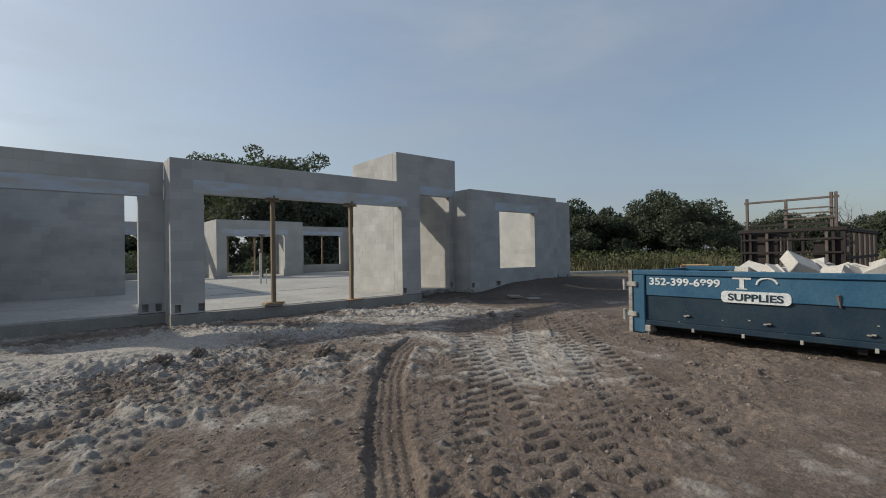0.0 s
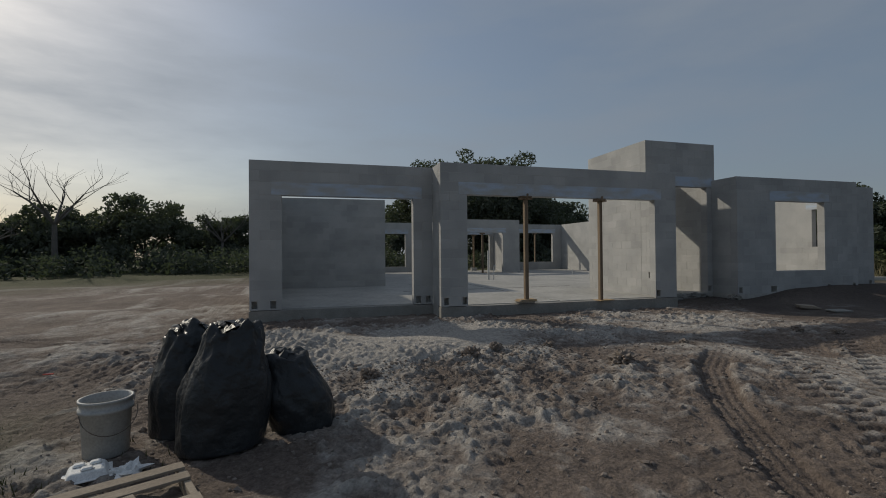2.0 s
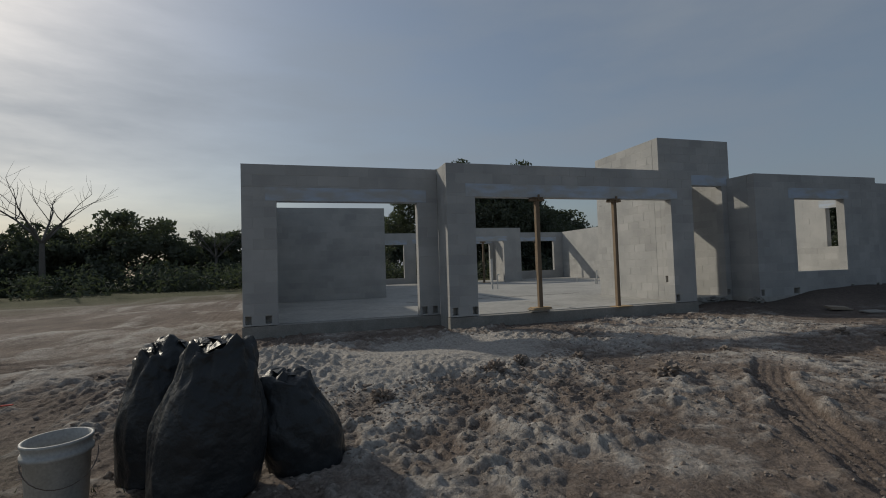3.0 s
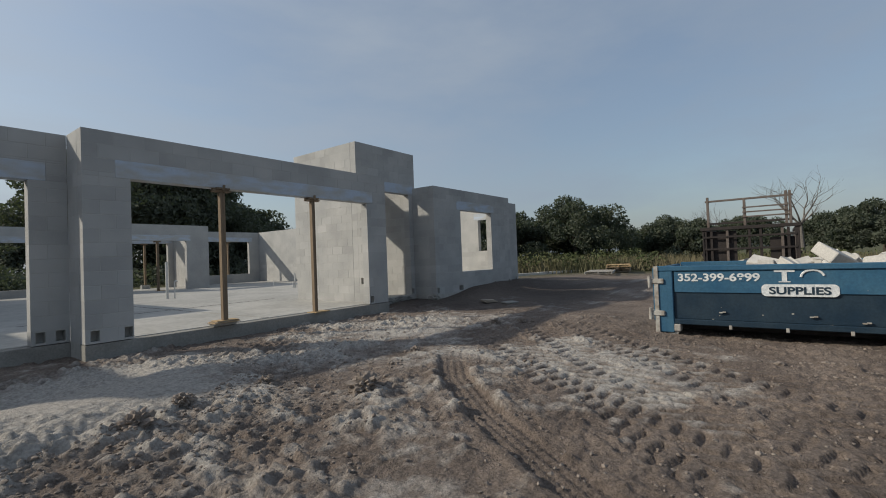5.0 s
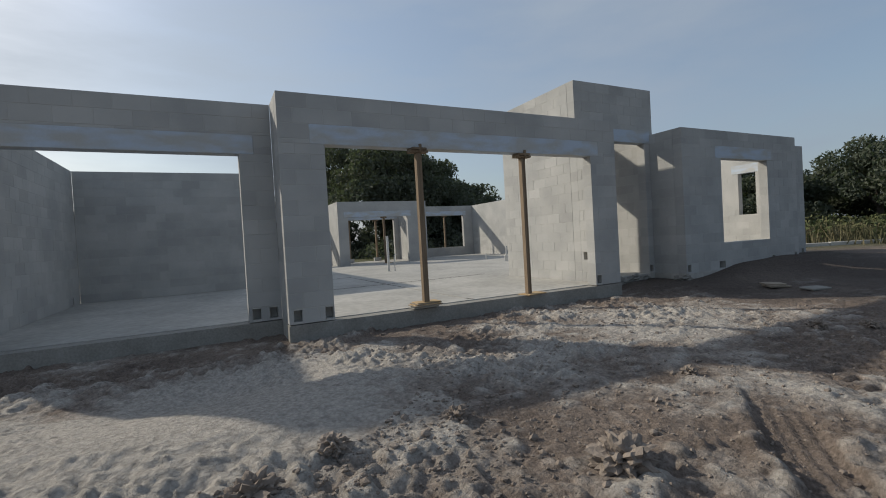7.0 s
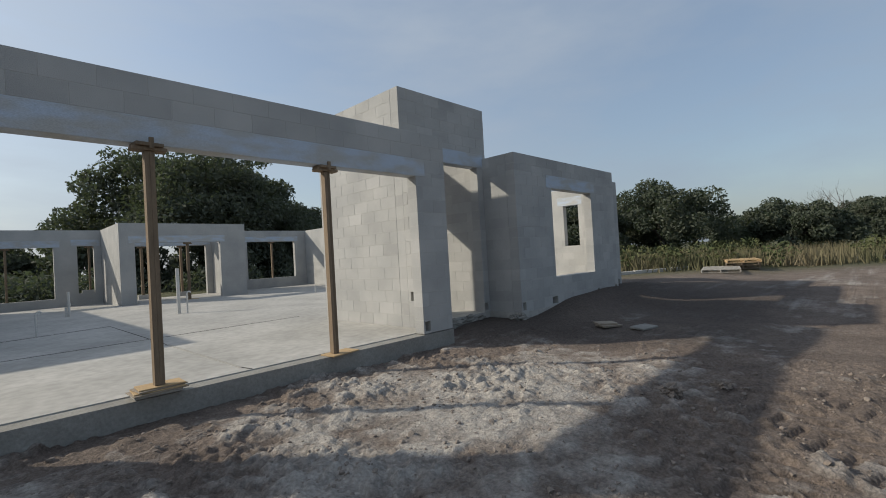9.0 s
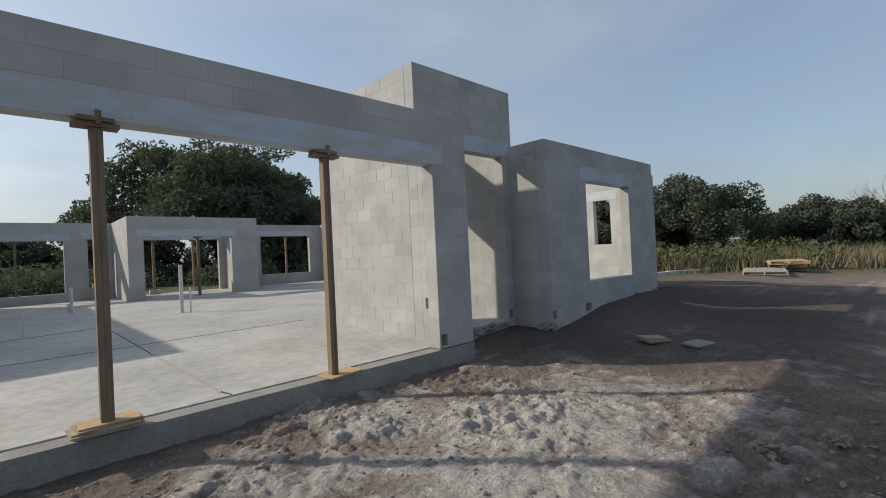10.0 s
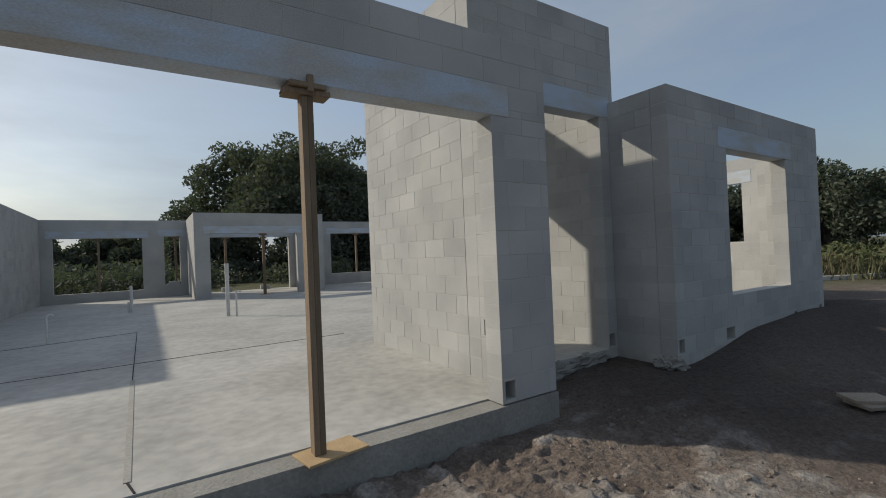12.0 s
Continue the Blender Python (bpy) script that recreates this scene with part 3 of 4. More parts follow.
def bush_stuff(name, n, region, hmin, hmax, leaves, size, material, seed, label, blade=False):
    """A belt of scrub or grass as one uncountable thing."""
    rng, nrng = random.Random(seed), np.random.RandomState(seed)
    cs, rs = [], []
    while len(cs) < n:
        x, y = region(rng)
        r = rng.uniform(hmin, hmax)
        cs.append((x, y, ground_z(x, y) + r * (0.3 if blade else 0.55)))
        rs.append(r)
    if blade:
        c = np.array(cs)
        pick = nrng.randint(0, len(c), leaves)
        p = c[pick] + nrng.normal(size=(leaves, 3)) * np.array((0.7, 0.7, 0))
        hgt = np.array(rs)[pick] * nrng.uniform(0.5, 1.2, leaves)
        p[:, 2] -= np.array(rs)[pick] * 0.3
        a = nrng.uniform(0, 2 * math.pi, leaves)
        w = np.stack([np.cos(a), np.sin(a), np.zeros(leaves)], 1) * size
        lean = nrng.normal(size=(leaves, 3)) * 0.22 * hgt[:, None]
        lean[:, 2] = hgt
        v = np.stack([p - w, p + w, p + lean], 1).reshape(-1, 3)
        ob = raw_mesh(name, v, np.arange(leaves * 3).reshape(-1, 3), material)
    else:
        v, f = leaf_cards(rng, cs, rs, leaves, size, 0.9)
        ob = raw_mesh(name, v, f, material)
    return tagged(ob, label, name.replace("_", " "), kind="stuff")


tree(17.0, 49, 13.9, 11.8, 3, 66000, 0.20, M_OAK, 9, 0.5, 0.22, "large dark live oak behind the house", "oak_tree", 0.2)
tree(27, 52, 9.5, 6.5, 4, 14000, 0.24, M_OAK, 7, 0.35, 0.25, "dark live oak beside the larger one", "oak_tree", 0.2)
# hedge of trees behind the house
for k, (x, y, h, s) in enumerate([(3, 52, 4.6, 4.5), (-3.5, 54, 4.8, 4.5), (9, 46, 5.2, 4.5), (17, 43, 5.5, 5), (24, 44, 5.5, 4.5), (31, 47, 6, 5)]):
    tree(x, y, h, s, 20 + k, 12000, 0.2, M_OAK, 6, 0.2, 0.2, bottom=0.12)
# right of the house
for k, (x, y, h, s) in enumerate([(43, 18, 7.0, 6.0), (38, 24, 6.2, 5.0), (50, 10, 4.7, 4.6), (36, 31, 6.4, 5.5), (60, 14, 4.4, 5), (62, 5, 5.0, 5), (64, -4, 5.6, 5.5), (58, -12, 7, 6), (48, -14, 8, 6), (66, 22, 5.5, 6), (52, -5, 5.5, 4), (47, 24, 5.6, 5)]):
    tree(x, y, h, s, 40 + k, 25000, 0.155, M_LEAF, 6, 0.22, 0.25, bottom=0.15)
bare_tree(47, 0.5, 8.2, 71)
bare_tree(55, 8, 6.5, 72)
# left of the house
for k, (x, y, h, s) in enumerate([(-14.5, 44, 6.8, 5.2), (-20, 42, 5.4, 4.2), (-9, 47, 5.2, 4.5), (-26, 44, 4.6, 5), (-34, 42, 4.2, 5), (-42, 36, 4.4, 5), (-22, 50, 5, 5), (-3, 50, 4.4, 4.5), (-48, 26, 5, 6)]):
    tree(x, y, h * 1.1, s, 60 + k, 13000, 0.19, M_OAK, 6, 0.2, 0.2, "dusky green tree in the overgrown edge of the site", bottom=0.1)
bare_tree(-17.6, 37, 9.4, 73)
bare_tree(-20.2, 36, 6.2, 74)
bare_tree(-8.3, 42, 6.4, 75)


def belt_right(rng):
    t = rng.uniform(0, 1)
    x = 24 + 26 * rng.random() ** 1.3
    return x, rng.uniform(-22, 34) - 0.0 * t if x > 30 else rng.uniform(9 + (27 - x), 30)


def belt_back(rng):
    return rng.uniform(-6, 34), rng.uniform(36, 46)


def belt_left(rng):
    return rng.uniform(-46, -4), rng.uniform(33, 43)


bush_stuff("scrub", 330, belt_right, 0.35, 0.95, 42000, 0.11, M_SCRUB, 5, "low green and tan scrub along the edge of the site")
bush_stuff("dry_grass", 900, belt_right, 0.4, 0.9, 60000, 0.03, M_GRASS, 6, "tall dry tan grass in the open field", True)
bush_stuff("undergrowth", 240, belt_back, 0.6, 1.5, 30000, 0.16, M_OAK, 7, "dark undergrowth below the trees")
bush_stuff("hedgerow", 300, belt_left, 0.5, 1.5, 36000, 0.15, M_OAK, 8, "dusky hedgerow along the far edge of the yard")


# ---- loose clods over the yard ----
def loose_clods(count, seed):
    rng = np.random.RandomState(seed)
    x = np.concatenate([rng.uniform(-3, 8.5, count // 2), rng.normal(0.2, 1.5, count // 2)])
    y = np.concatenate([rng.uniform(1.0, 9.6, count // 2), rng.normal(6.3, 0.9, count // 2)])
    keep = (y < 9.7) & (((x - 0.1) / 2.2) ** 2 + ((y - 7.4) / 1.5) ** 2 > 1)
    x, y = x[keep], y[keep]
    z, _, _ = ground_fields(x, y)
    bm = bmesh.new()
    bmesh.ops.create_icosphere(bm, subdivisions=1, radius=1)
    base = np.array([v.co[:] for v in bm.verts])
    tri = np.array([[v.index for v in f.verts] for f in bm.faces])
    bm.free()
    n = len(x)
    s = 0.005 + 0.010 * rng.rand(n) ** 2 + 0.016 * rng.rand(n) ** 8
    v = base[None] * s[:, None, None] * rng.uniform(0.6, 1.35, (n, len(base), 1)) * np.array((1.15, 1.0, 0.75))
    v += np.stack([x, y, z + s * 0.2], 1)[:, None]
    f = tri[None] + (np.arange(n) * len(base))[:, None, None]
    tagged(raw_mesh("loose_clods", v.reshape(-1, 3), f.reshape(-1, 3), M_CLOD), "crumbs and small clods of sandy soil strewn over the yard", "soil clods", kind="stuff")


loose_clods(12000, 31)


def lump(r, seed, squash=0.7, subdiv=3, rough=0.35, freq=1.6):
    bm = bmesh.new()
    bmesh.ops.create_icosphere(bm, subdivisions=subdiv, radius=1)
    for v in bm.verts:
        p = v.co * freq + Vector((seed * 3.1, seed * 1.7, seed))
        k = 1 + rough * noise.noise(p) + rough * 0.5 * noise.noise(p * 2.3) + rough * 0.25 * noise.noise(p * 5)
        v.co = Vector((v.co.x * k, v.co.y * k, v.co.z * k * squash)) * r
    return bm


for k, (x, y, r) in enumerate([(2.68, 5.32, 0.17), (0.9, 5.9, 0.13), (1.35, 6.2, 0.10), (4.35, 6.1, 0.07), (6.9, 6.3, 0.10), (7.4, 6.0, 0.09), (-0.4, 5.6, 0.12), (2.2, 6.3, 0.09)]):
    ob = part("soil_clod", lump(r * 0.8, k + 2, 0.7, 4, 0.75, 2.6), M_CLOD)
    ob.location = (x, y, ground_z(x, y) + r * 0.2)
    tagged(ob, "crumbly pale lump of sandy soil" if r < 0.15 else "large crumbly pale soil lump standing proud", "clod", "soil clods")


# thin grass by the refuse
bush_stuff("yard_grass", 26, lambda rng: (rng.uniform(-5.2, -3.2), rng.uniform(3.0, 5.0)), 0.04, 0.09, 12000, 0.006, M_SCRUB, 12, "short sparse olive grass on the bare yard", True)

# rough concrete spilled along the foot of the entry opening
for k, (x, y, sx, sy, sz) in enumerate([(8.55, 10.60, 0.34, 0.10, 0.10), (9.10, 10.62, 0.36, 0.09, 0.09), (9.70, 9.93, 0.13, 0.16, 0.09)]):
    ob = part("concrete_spill", lump(1.0, 50 + k, 1.0, 4, 0.5, 3.0), M_STEM)
    ob.matrix_world = pose(x, y, ground_z(x, y) + 0.03) @ Matrix.Diagonal((sx, sy, sz, 1))
    tagged(ob, "rough grey lump of spilled concrete at the wall foot", "concrete", "spilled concrete")


# ---- timber props under the lintels ----
def timber_prop(x, y, z0, z1, w=0.11, tall_base=False, rz=0, plates=True):
    ob = thing("timber_prop", x, y, z0, rz, "brown timber post propping the lintel on a stacked base" if tall_base else "brown timber post propping the lintel on a plywood pad", "prop", "props under lintels")
    base = 0.0
    if tall_base:
        part("base_block", block(-0.21, 0.20, -0.035, 0.16, 0.0, 0.045, 0.008), M_MORTAR, ob, "grey block under the post")
        for k in range(4):
            turn = (3, -4, 6, -2)[k]
            b = block(-0.24 + 0.02 * k, 0.22 - 0.012 * (k % 2), -0.13 + 0.012 * k, 0.15, 0.047 + k * 0.0125, 0.0585 + k * 0.0125, 0.002, pose(0, 0, 0, 0, 0, turn))
            part("plywood_pad", b, M_PLY if k % 2 else M_OLDWOOD, ob)
        base = 0.0975
    elif plates:
        part("plywood_pad", block(-0.13, 0.30, -0.14, 0.12, 0.0, 0.016, 0.002, pose(0, 0, 0, 0, 0, 9)), M_PLY, ob, "orange-brown plywood pad")
        base = 0.017
    for sx in (-1, 1):
        part("post", block(sx * w / 4 - w / 4 + 0.0003, sx * w / 4 + w / 4 - 0.0003, -0.045, 0.045, base, z1 - z0 - 0.075, 0.0025), M_WOOD, ob)
    part("head_wedge", block(-0.01, 0.03, -0.10, -0.072, z1 - z0 - 0.06, z1 - z0 + 0.05, 0.003), M_WOOD, ob, "short upright offcut nailed at the head")
    part("head_plate", block(-0.15, 0.15, -0.07, 0.07, z1 - z0 - 0.073, z1 - z0 - 0.038, 0.003), M_WOOD, ob)
    part("head_plate", block(-0.13, 0.11, -0.10, 0.09, z1 - z0 - 0.036, z1 - z0 - 0.003, 0.003, pose(0, 0, 0, 0, 0, 4)), M_WOOD, ob)
    return ob


timber_prop(3.65, 9.89, SLAB, H2, 0.086, True)
timber_prop(5.645, 9.965, SLAB - 0.012, H2, 0.078)
for x, z0, y in ((8.55, SLAB, 25.34),):
    timber_prop(x, y, z0, 2.76, 0.10)
for x in (7.7, 9.3):
    ob = timber_prop(x, 28.9, SLAB + 0.2, 2.80, 0.10, False, 0, False)
    b = tagged(part("concrete_block", block(-0.2, 0.2, -0.1, 0.1, 0, 0.2, 0.008), M_BLOCK), "loose grey concrete block under a timber post", "concrete block", "blocks under posts")
    b.location = (x, 28.9, SLAB)
timber_prop(13.85, 29.0, 0.93, 2.92, 0.09, False, 0, False)
timber_prop(3.25, 28.8, 0.75, 2.82, 0.07, False, 0, False)
timber_prop(5.80, 28.8, 0.90, 2.86, 0.07, False, 0, False)
b = tagged(part("concrete_block", block(-0.2, 0.2, -0.1, 0.1, 0, 0.12, 0.008), M_BLOCK), "loose grey block lying on the window ledge", "concrete block", "blocks under posts")
b.location = (5.72, 28.8, 0.90)


# ---- slab details ----
def saw_cut(pts, w, name, label, material=None):
    bm = bmesh.new()
    for (x0, y0), (x1, y1) in zip(pts, pts[1:]):
        d = Vector((x1 - x0, y1 - y0, 0))
        m = Matrix.Translation(((x0 + x1) / 2, (y0 + y1) / 2, SLAB + 0.001)) @ Matrix.Rotation(math.atan2(d.y, d.x), 4, "Z")
        box(bm, -d.length / 2, d.length / 2, -w / 2, w / 2, -0.004, 0.004, m)
    tagged(part(name, bm, material or M_DARK), label, "saw cut", kind="structure")


M_SEAM = mat("dusty_seam", (0.30, 0.29, 0.265), (0.36, 0.35, 0.32), 0.95, 3, 50, 0.1)
saw_cut([(4.64, 10.12), (4.60, 10.3)], 0.012, "trim_cut_1", "dark saw cut in the slab")
saw_cut([(4.60, 10.3), (4.57, 13.2)], 0.04, "trim_seam_1", "dusty control joint in the slab", M_SEAM)
saw_cut([(4.57, 13.2), (4.56, 17.6)], 0.010, "trim_cut_2", "dark saw cut in the slab")
saw_cut([(2.4, 17.0), (4.56, 17.62)], 0.008, "trim_cut_3", "dark saw cut in the slab")
saw_cut([(1.65, 14.1), (7.5, 14.35)], 0.006, "trim_cut_4", "thin seam in the slab")


def riser(x, y, h, r, kind, label):
    ob = thing("pipe_riser", x, y, SLAB, 0, label, "pipe", "plumbing risers")
    bm = bmesh.new()
    cyl(bm, (0, 0, -0.02), (0, 0, h), r, None, 14)
    part("pipe", bm, M_PVC, ob, smooth=False)
    if kind == "coupled":
        bm = bmesh.new()
        cyl(bm, (0, 0, h * 0.42), (0, 0, h * 0.55), r * 1.3, None, 14)
        part("coupling", bm, M_PVC, ob)
        bm = bmesh.new()
        cyl(bm, (-0.07, 0.02, -0.02), (-0.07, 0.02, h * 0.38), r * 0.8, None, 10)
        part("pipe", bm, M_PVC, ob)
    if kind == "hook":
        bm = bmesh.new()
        pts = [(0.07 * math.sin(a) - 0.0, 0, h + 0.05 - 0.05 * math.cos(a)) for a in (0, 0.6, 1.2, 1.8, 2.4)]
        pts = [(0.05 - 0.05 * math.cos(a), 0, h + 0.05 * math.sin(a)) for a in (0, 0.7, 1.4, 2.1, 2.8)]
        for p, q in zip(pts, pts[1:]):
            cyl(bm, p, q, r, None, 8)
        part("bend", bm, M_PVC, ob)


riser(6.36, 18.95, 1.26, 0.045, "plain", "tall white plastic pipe standing out of the slab")
riser(6.52, 18.75, 0.55, 0.02, "hook", "thin white water line bent over above the slab")
riser(4.38, 22.5, 0.74, 0.035, "coupled", "white plastic drain riser with a coupling")
riser(3.28, 17.3, 0.46, 0.018, "hook", "thin bent water line standing out of the slab")
riser(11.5, 19.0, 0.62, 0.03, "coupled", "white plastic riser with a coupling near the entry wall")
riser(11.9, 21.2, 0.3, 0.02, "plain", "short capped pipe stub in the slab")


# ---- refuse bags, bucket and litter ----
def refuse_bag(x, y, w, d, h, seed, lean=(0, 0), rz=0, label=""):
    ob = thing("refuse_bag", x, y, ground_z(x, y) - 0.03, rz, label, "refuse bag", "refuse bags")
    bm = bmesh.new()
    bmesh.ops.create_icosphere(bm, subdivisions=5, radius=1)
    for v in bm.verts:
        p = v.co.copy()
        t = (p.z + 1) / 2
        prof = 0.93 + 0.09 * math.sin(t * math.pi) - 0.36 * float(smooth01(0.4, 1.0, t))
        r = math.hypot(p.x, p.y) or 1e-6
        rim = min(1.0, 2.6 * math.sqrt(max(0, 1 - p.z * p.z)))
        q = Vector((p.x / r * rim * prof, p.y / r * rim * prof, t))
        s = Vector((q.x * 2.1, q.y * 2.1, q.z * 2.4 + seed * 5.3))
        crease = 1 - abs(noise.noise(s * 1.5)) * 2
        fold = 1 - abs(noise.noise(Vector((s.x * 3.2, s.y * 3.2, s.z * 1.1)))) * 2
        top = float(smooth01(0.6, 0.95, t))
        k = 1 + 0.045 * crease + 0.035 * fold * (0.6 + 2.0 * top) + 0.10 * noise.noise(s * 0.8) + 0.14 * top * noise.noise(s * 2.7)
        z = t * h * (1 + 0.10 * top * noise.noise(s * 1.9 + Vector((9, 0, 0))))
        v.co = Vector((q.x * k * w / 2 + lean[0] * t, q.y * k * d / 2 + lean[1] * t, z))
    body = part("sack", bm, M_BAG, ob, smooth=True)
    bm = bmesh.new()
    rng = random.Random(seed)
    for _ in range(26):
        a, rr = rng.uniform(0, 6.28), rng.uniform(0.02, 0.28)
        c = Vector((lean[0] + math.cos(a) * rr * w * 0.7, lean[1] + math.sin(a) * rr * d * 0.7, h * rng.uniform(0.82, 0.97)))
        vs = []
        for i in range(5):
            an = 2 * math.pi * i / 5
            vs.append(bm.verts.new(c + Vector((math.cos(an) * rng.uniform(0.04, 0.10), math.sin(an) * rng.uniform(0.04, 0.10), rng.uniform(-0.05, 0.06)))))
        top = bm.verts.new(c + Vector((0, 0, rng.uniform(0.03, 0.07))))
        for i in range(5):
            bm.faces.new((vs[i], vs[(i + 1) % 5], top))
    part("gathered_neck", bm, M_BAG, ob, "crumpled folds at the mouth of the sack")
    return ob


refuse_bag(-2.03, 4.80, 0.52, 0.5, 0.90, 1, (0.05, 0.0), 10, "black plastic refuse sack with a crumpled shiny top")
refuse_bag(-1.70, 4.40, 0.62, 0.50, 0.97, 2, (0.13, 0.02), 0, "tall full black plastic refuse sack")
refuse_bag(-1.06, 4.70, 0.56, 0.50, 0.66, 3, (-0.17, 0.05), 25, "slumped black plastic refuse sack lying against the sand")


def bucket(x, y):
    ob = thing("bucket", x, y, ground_z(x, y) - 0.01, 30, "dirty white plastic builder's bucket standing open on the soil", "bucket")
    prof = [(0.0, 0.0), (0.132, 0.0), (0.138, 0.01), (0.152, 0.30), (0.166, 0.302), (0.166, 0.325), (0.156, 0.327), (0.158, 0.368), (0.166, 0.37), (0.166, 0.385), (0.152, 0.385), (0.148, 0.30), (0.13, 0.02), (0.0, 0.02)]
    n, vs, fs = 36, [], []
    for r, z in prof:
        for k in range(n):
            a = 2 * math.pi * k / n
            vs.append((r * math.cos(a) * 1.04, r * math.sin(a) * 1.04, z * 1.08))
    for i in range(len(prof) - 1):
        for k in range(n):
            fs.append((i * n + k, i * n + (k + 1) % n, (i + 1) * n + (k + 1) % n, (i + 1) * n + k))
    raw_mesh("pail", vs, fs, M_BUCKET, ob, True)
    bm = bmesh.new()
    pts = [(0.176 * math.cos(a), 0.176 * math.sin(a) * 0.55 - 0.10, 0.34 - 0.16 * abs(math.sin(a))) for a in [math.pi + math.pi * k / 14 for k in range(15)]]
    for p, q in zip(pts, pts[1:]):
        cyl(bm, p, q, 0.003, None, 6)
    part("wire_handle", bm, M_STEEL, ob, "thin wire handle hanging down")


bucket(-2.47, 4.50)


def foam_box(x, y, rz):
    z = ground_z(x, y)
    ob = thing("food_container", x, y, z - 0.005, rz, "open white foam food container lying upside down", "food container")
    bm = bmesh.new()
    vs = box(bm, -0.12, 0.12, -0.11, 0.11, 0, 0.055)
    for v in vs:
        if v.co.z > 0.03:
            v.co.x *= 0.78
            v.co.y *= 0.76
    bevel(bm, 0.012, 2)
    part("tray", bm, M_FOAM, ob)
    for sx, sy in ((-0.045, 0.04), (0.045, 0.04), (0.0, -0.045)):
        b = block(sx - 0.035, sx + 0.035, sy - 0.03, sy + 0.03, 0.052, 0.072, 0.012)
        part("compartment", b, M_FOAM, ob)
    part("rim", block(-0.135, 0.135, -0.125, 0.125, 0.0, 0.01, 0.004), M_FOAM, ob)


foam_box(-2.42, 4.08, 20)
ob = part("crumpled_wrapper", lump(0.09, 9, 0.45, 3, 0.9, 3.0), M_FOAM)
ob.location = (-2.17, 4.06, ground_z(-2.17, 4.06) + 0.02)
tagged(ob, "crumpled pale plastic wrapper on the soil", "wrapper")
ob = part("litter_scrap", block(-0.05, 0.05, -0.015, 0.015, 0, 0.01, 0.003), mat("red_plastic", (0.5, 0.07, 0.05)))
ob.location = (-3.9, 6.8, ground_z(-3.9, 6.8) + 0.01)
tagged(ob, "small scrap of red plastic on the soil", "litter")


def pallet(x, y, z, rz, w=1.2, d=1.0, boards=6, label="", material=None, missing=(), stringers=3, group="pallets"):
    ob = thing("pallet", x, y, z, rz, label, "pallet", group)
    for k in range(stringers):
        yy = -d / 2 + (d - 0.04) * k / (stringers - 1)
        part("stringer", block(-w / 2, w / 2, yy, yy + 0.04, 0.018, 0.105, 0.003), material or M_OLDWOOD, ob)
    for k in range(boards):
        if k in missing:
            continue
        xx = -w / 2 + (w - 0.1) * k / (boards - 1)
        part("deck_board", block(xx, xx + 0.1, -d / 2, d / 2, 0.106, 0.124, 0.002), material or M_OLDWOOD, ob)
    for k in range(3):
        xx = -w / 2 + (w - 0.1) * k / 2
        part("bottom_board", block(xx, xx + 0.1, -d / 2, d / 2, 0.0, 0.017, 0.002), material or M_OLDWOOD, ob)
    return ob


pallet(-2.04, 3.24, ground_z(-2.04, 3.3) + 0.02, -66, 1.1, 0.95, 7, "broken weathered pallet lying beside the refuse", M_OLDWOOD, (2, 4))
ob = part("wood_offcut", block(-0.3, 0.3, -0.045, 0.045, 0, 0.03, 0.004), M_OLDWOOD)
ob.matrix_world = pose(-2.2, 3.3, ground_z(-2.04, 3.3) + 0.146, 0, 0, 30)
tagged(ob, "short grey timber offcut lying on the broken pallet", "timber")
# far stacked pallets
gz = ground_z(24, 9.2)
pallet(23.2, 9.5, gz + 0.02, 12, 2.6, 1.3, 12, "pale weathered pallet lying flat on the soil", M_RUSTW)
pallet(25.0, 9.1, gz + 0.02, 12, 1.3, 1.2, 7, "brown pallet at the bottom of a low stack", M_OLDWOOD)
pallet(24.95, 9.1, gz + 0.146, 12, 1.3, 1.2, 7, "brown pallet in a low stack", M_OLDWOOD)
pallet(25.1, 9.15, gz + 0.272, 16, 2.0, 1.2, 9, "yellowish new pallet on top of the stack", M_PLY)


# debris boards near the wing
for k, (x, y, w, d, rz) in enumerate([(9.95, 8.25, 0.42, 0.22, -20), (9.93, 8.30, 0.36, 0.20, -32)]):
    z = ground_z(x, y) + 0.012 + 0.035 * k
    ob = part("board_offcut", block(-w / 2, w / 2, -d / 2, d / 2, 0, 0.03, 0.003), M_OLDWOOD)
    ob.matrix_world = pose(x, y, z, 4, 3, rz)
    tagged(ob, "weathered board offcut lying flat on the soil", "timber", "board offcuts")
ob = part("slab_scrap", block(-0.2, 0.2, -0.13, 0.13, 0, 0.035, 0.008), M_STEM)
ob.matrix_world = pose(10.1, 7.72, ground_z(10.1, 7.72) + 0.005, 3, 0, -15)
tagged(ob, "flat grey concrete scrap on the soil", "concrete scrap")
for k, (x, y, s) in enumerate([(6.15, 2.05, 0.055), (6.45, 1.62, 0.045), (6.9, 1.3, 0.04), (8.2, 6.4, 0.04), (5.3, 2.9, 0.03)]):
    ob = part("rubble_piece", lump(s, 30 + k, 0.45, 2, 0.4), M_CLOD)
    ob.location = (x, y, ground_z(x, y) + s * 0.1)
    tagged(ob, "small pale chip of concrete on the brown soil", "rubble", "loose rubble")


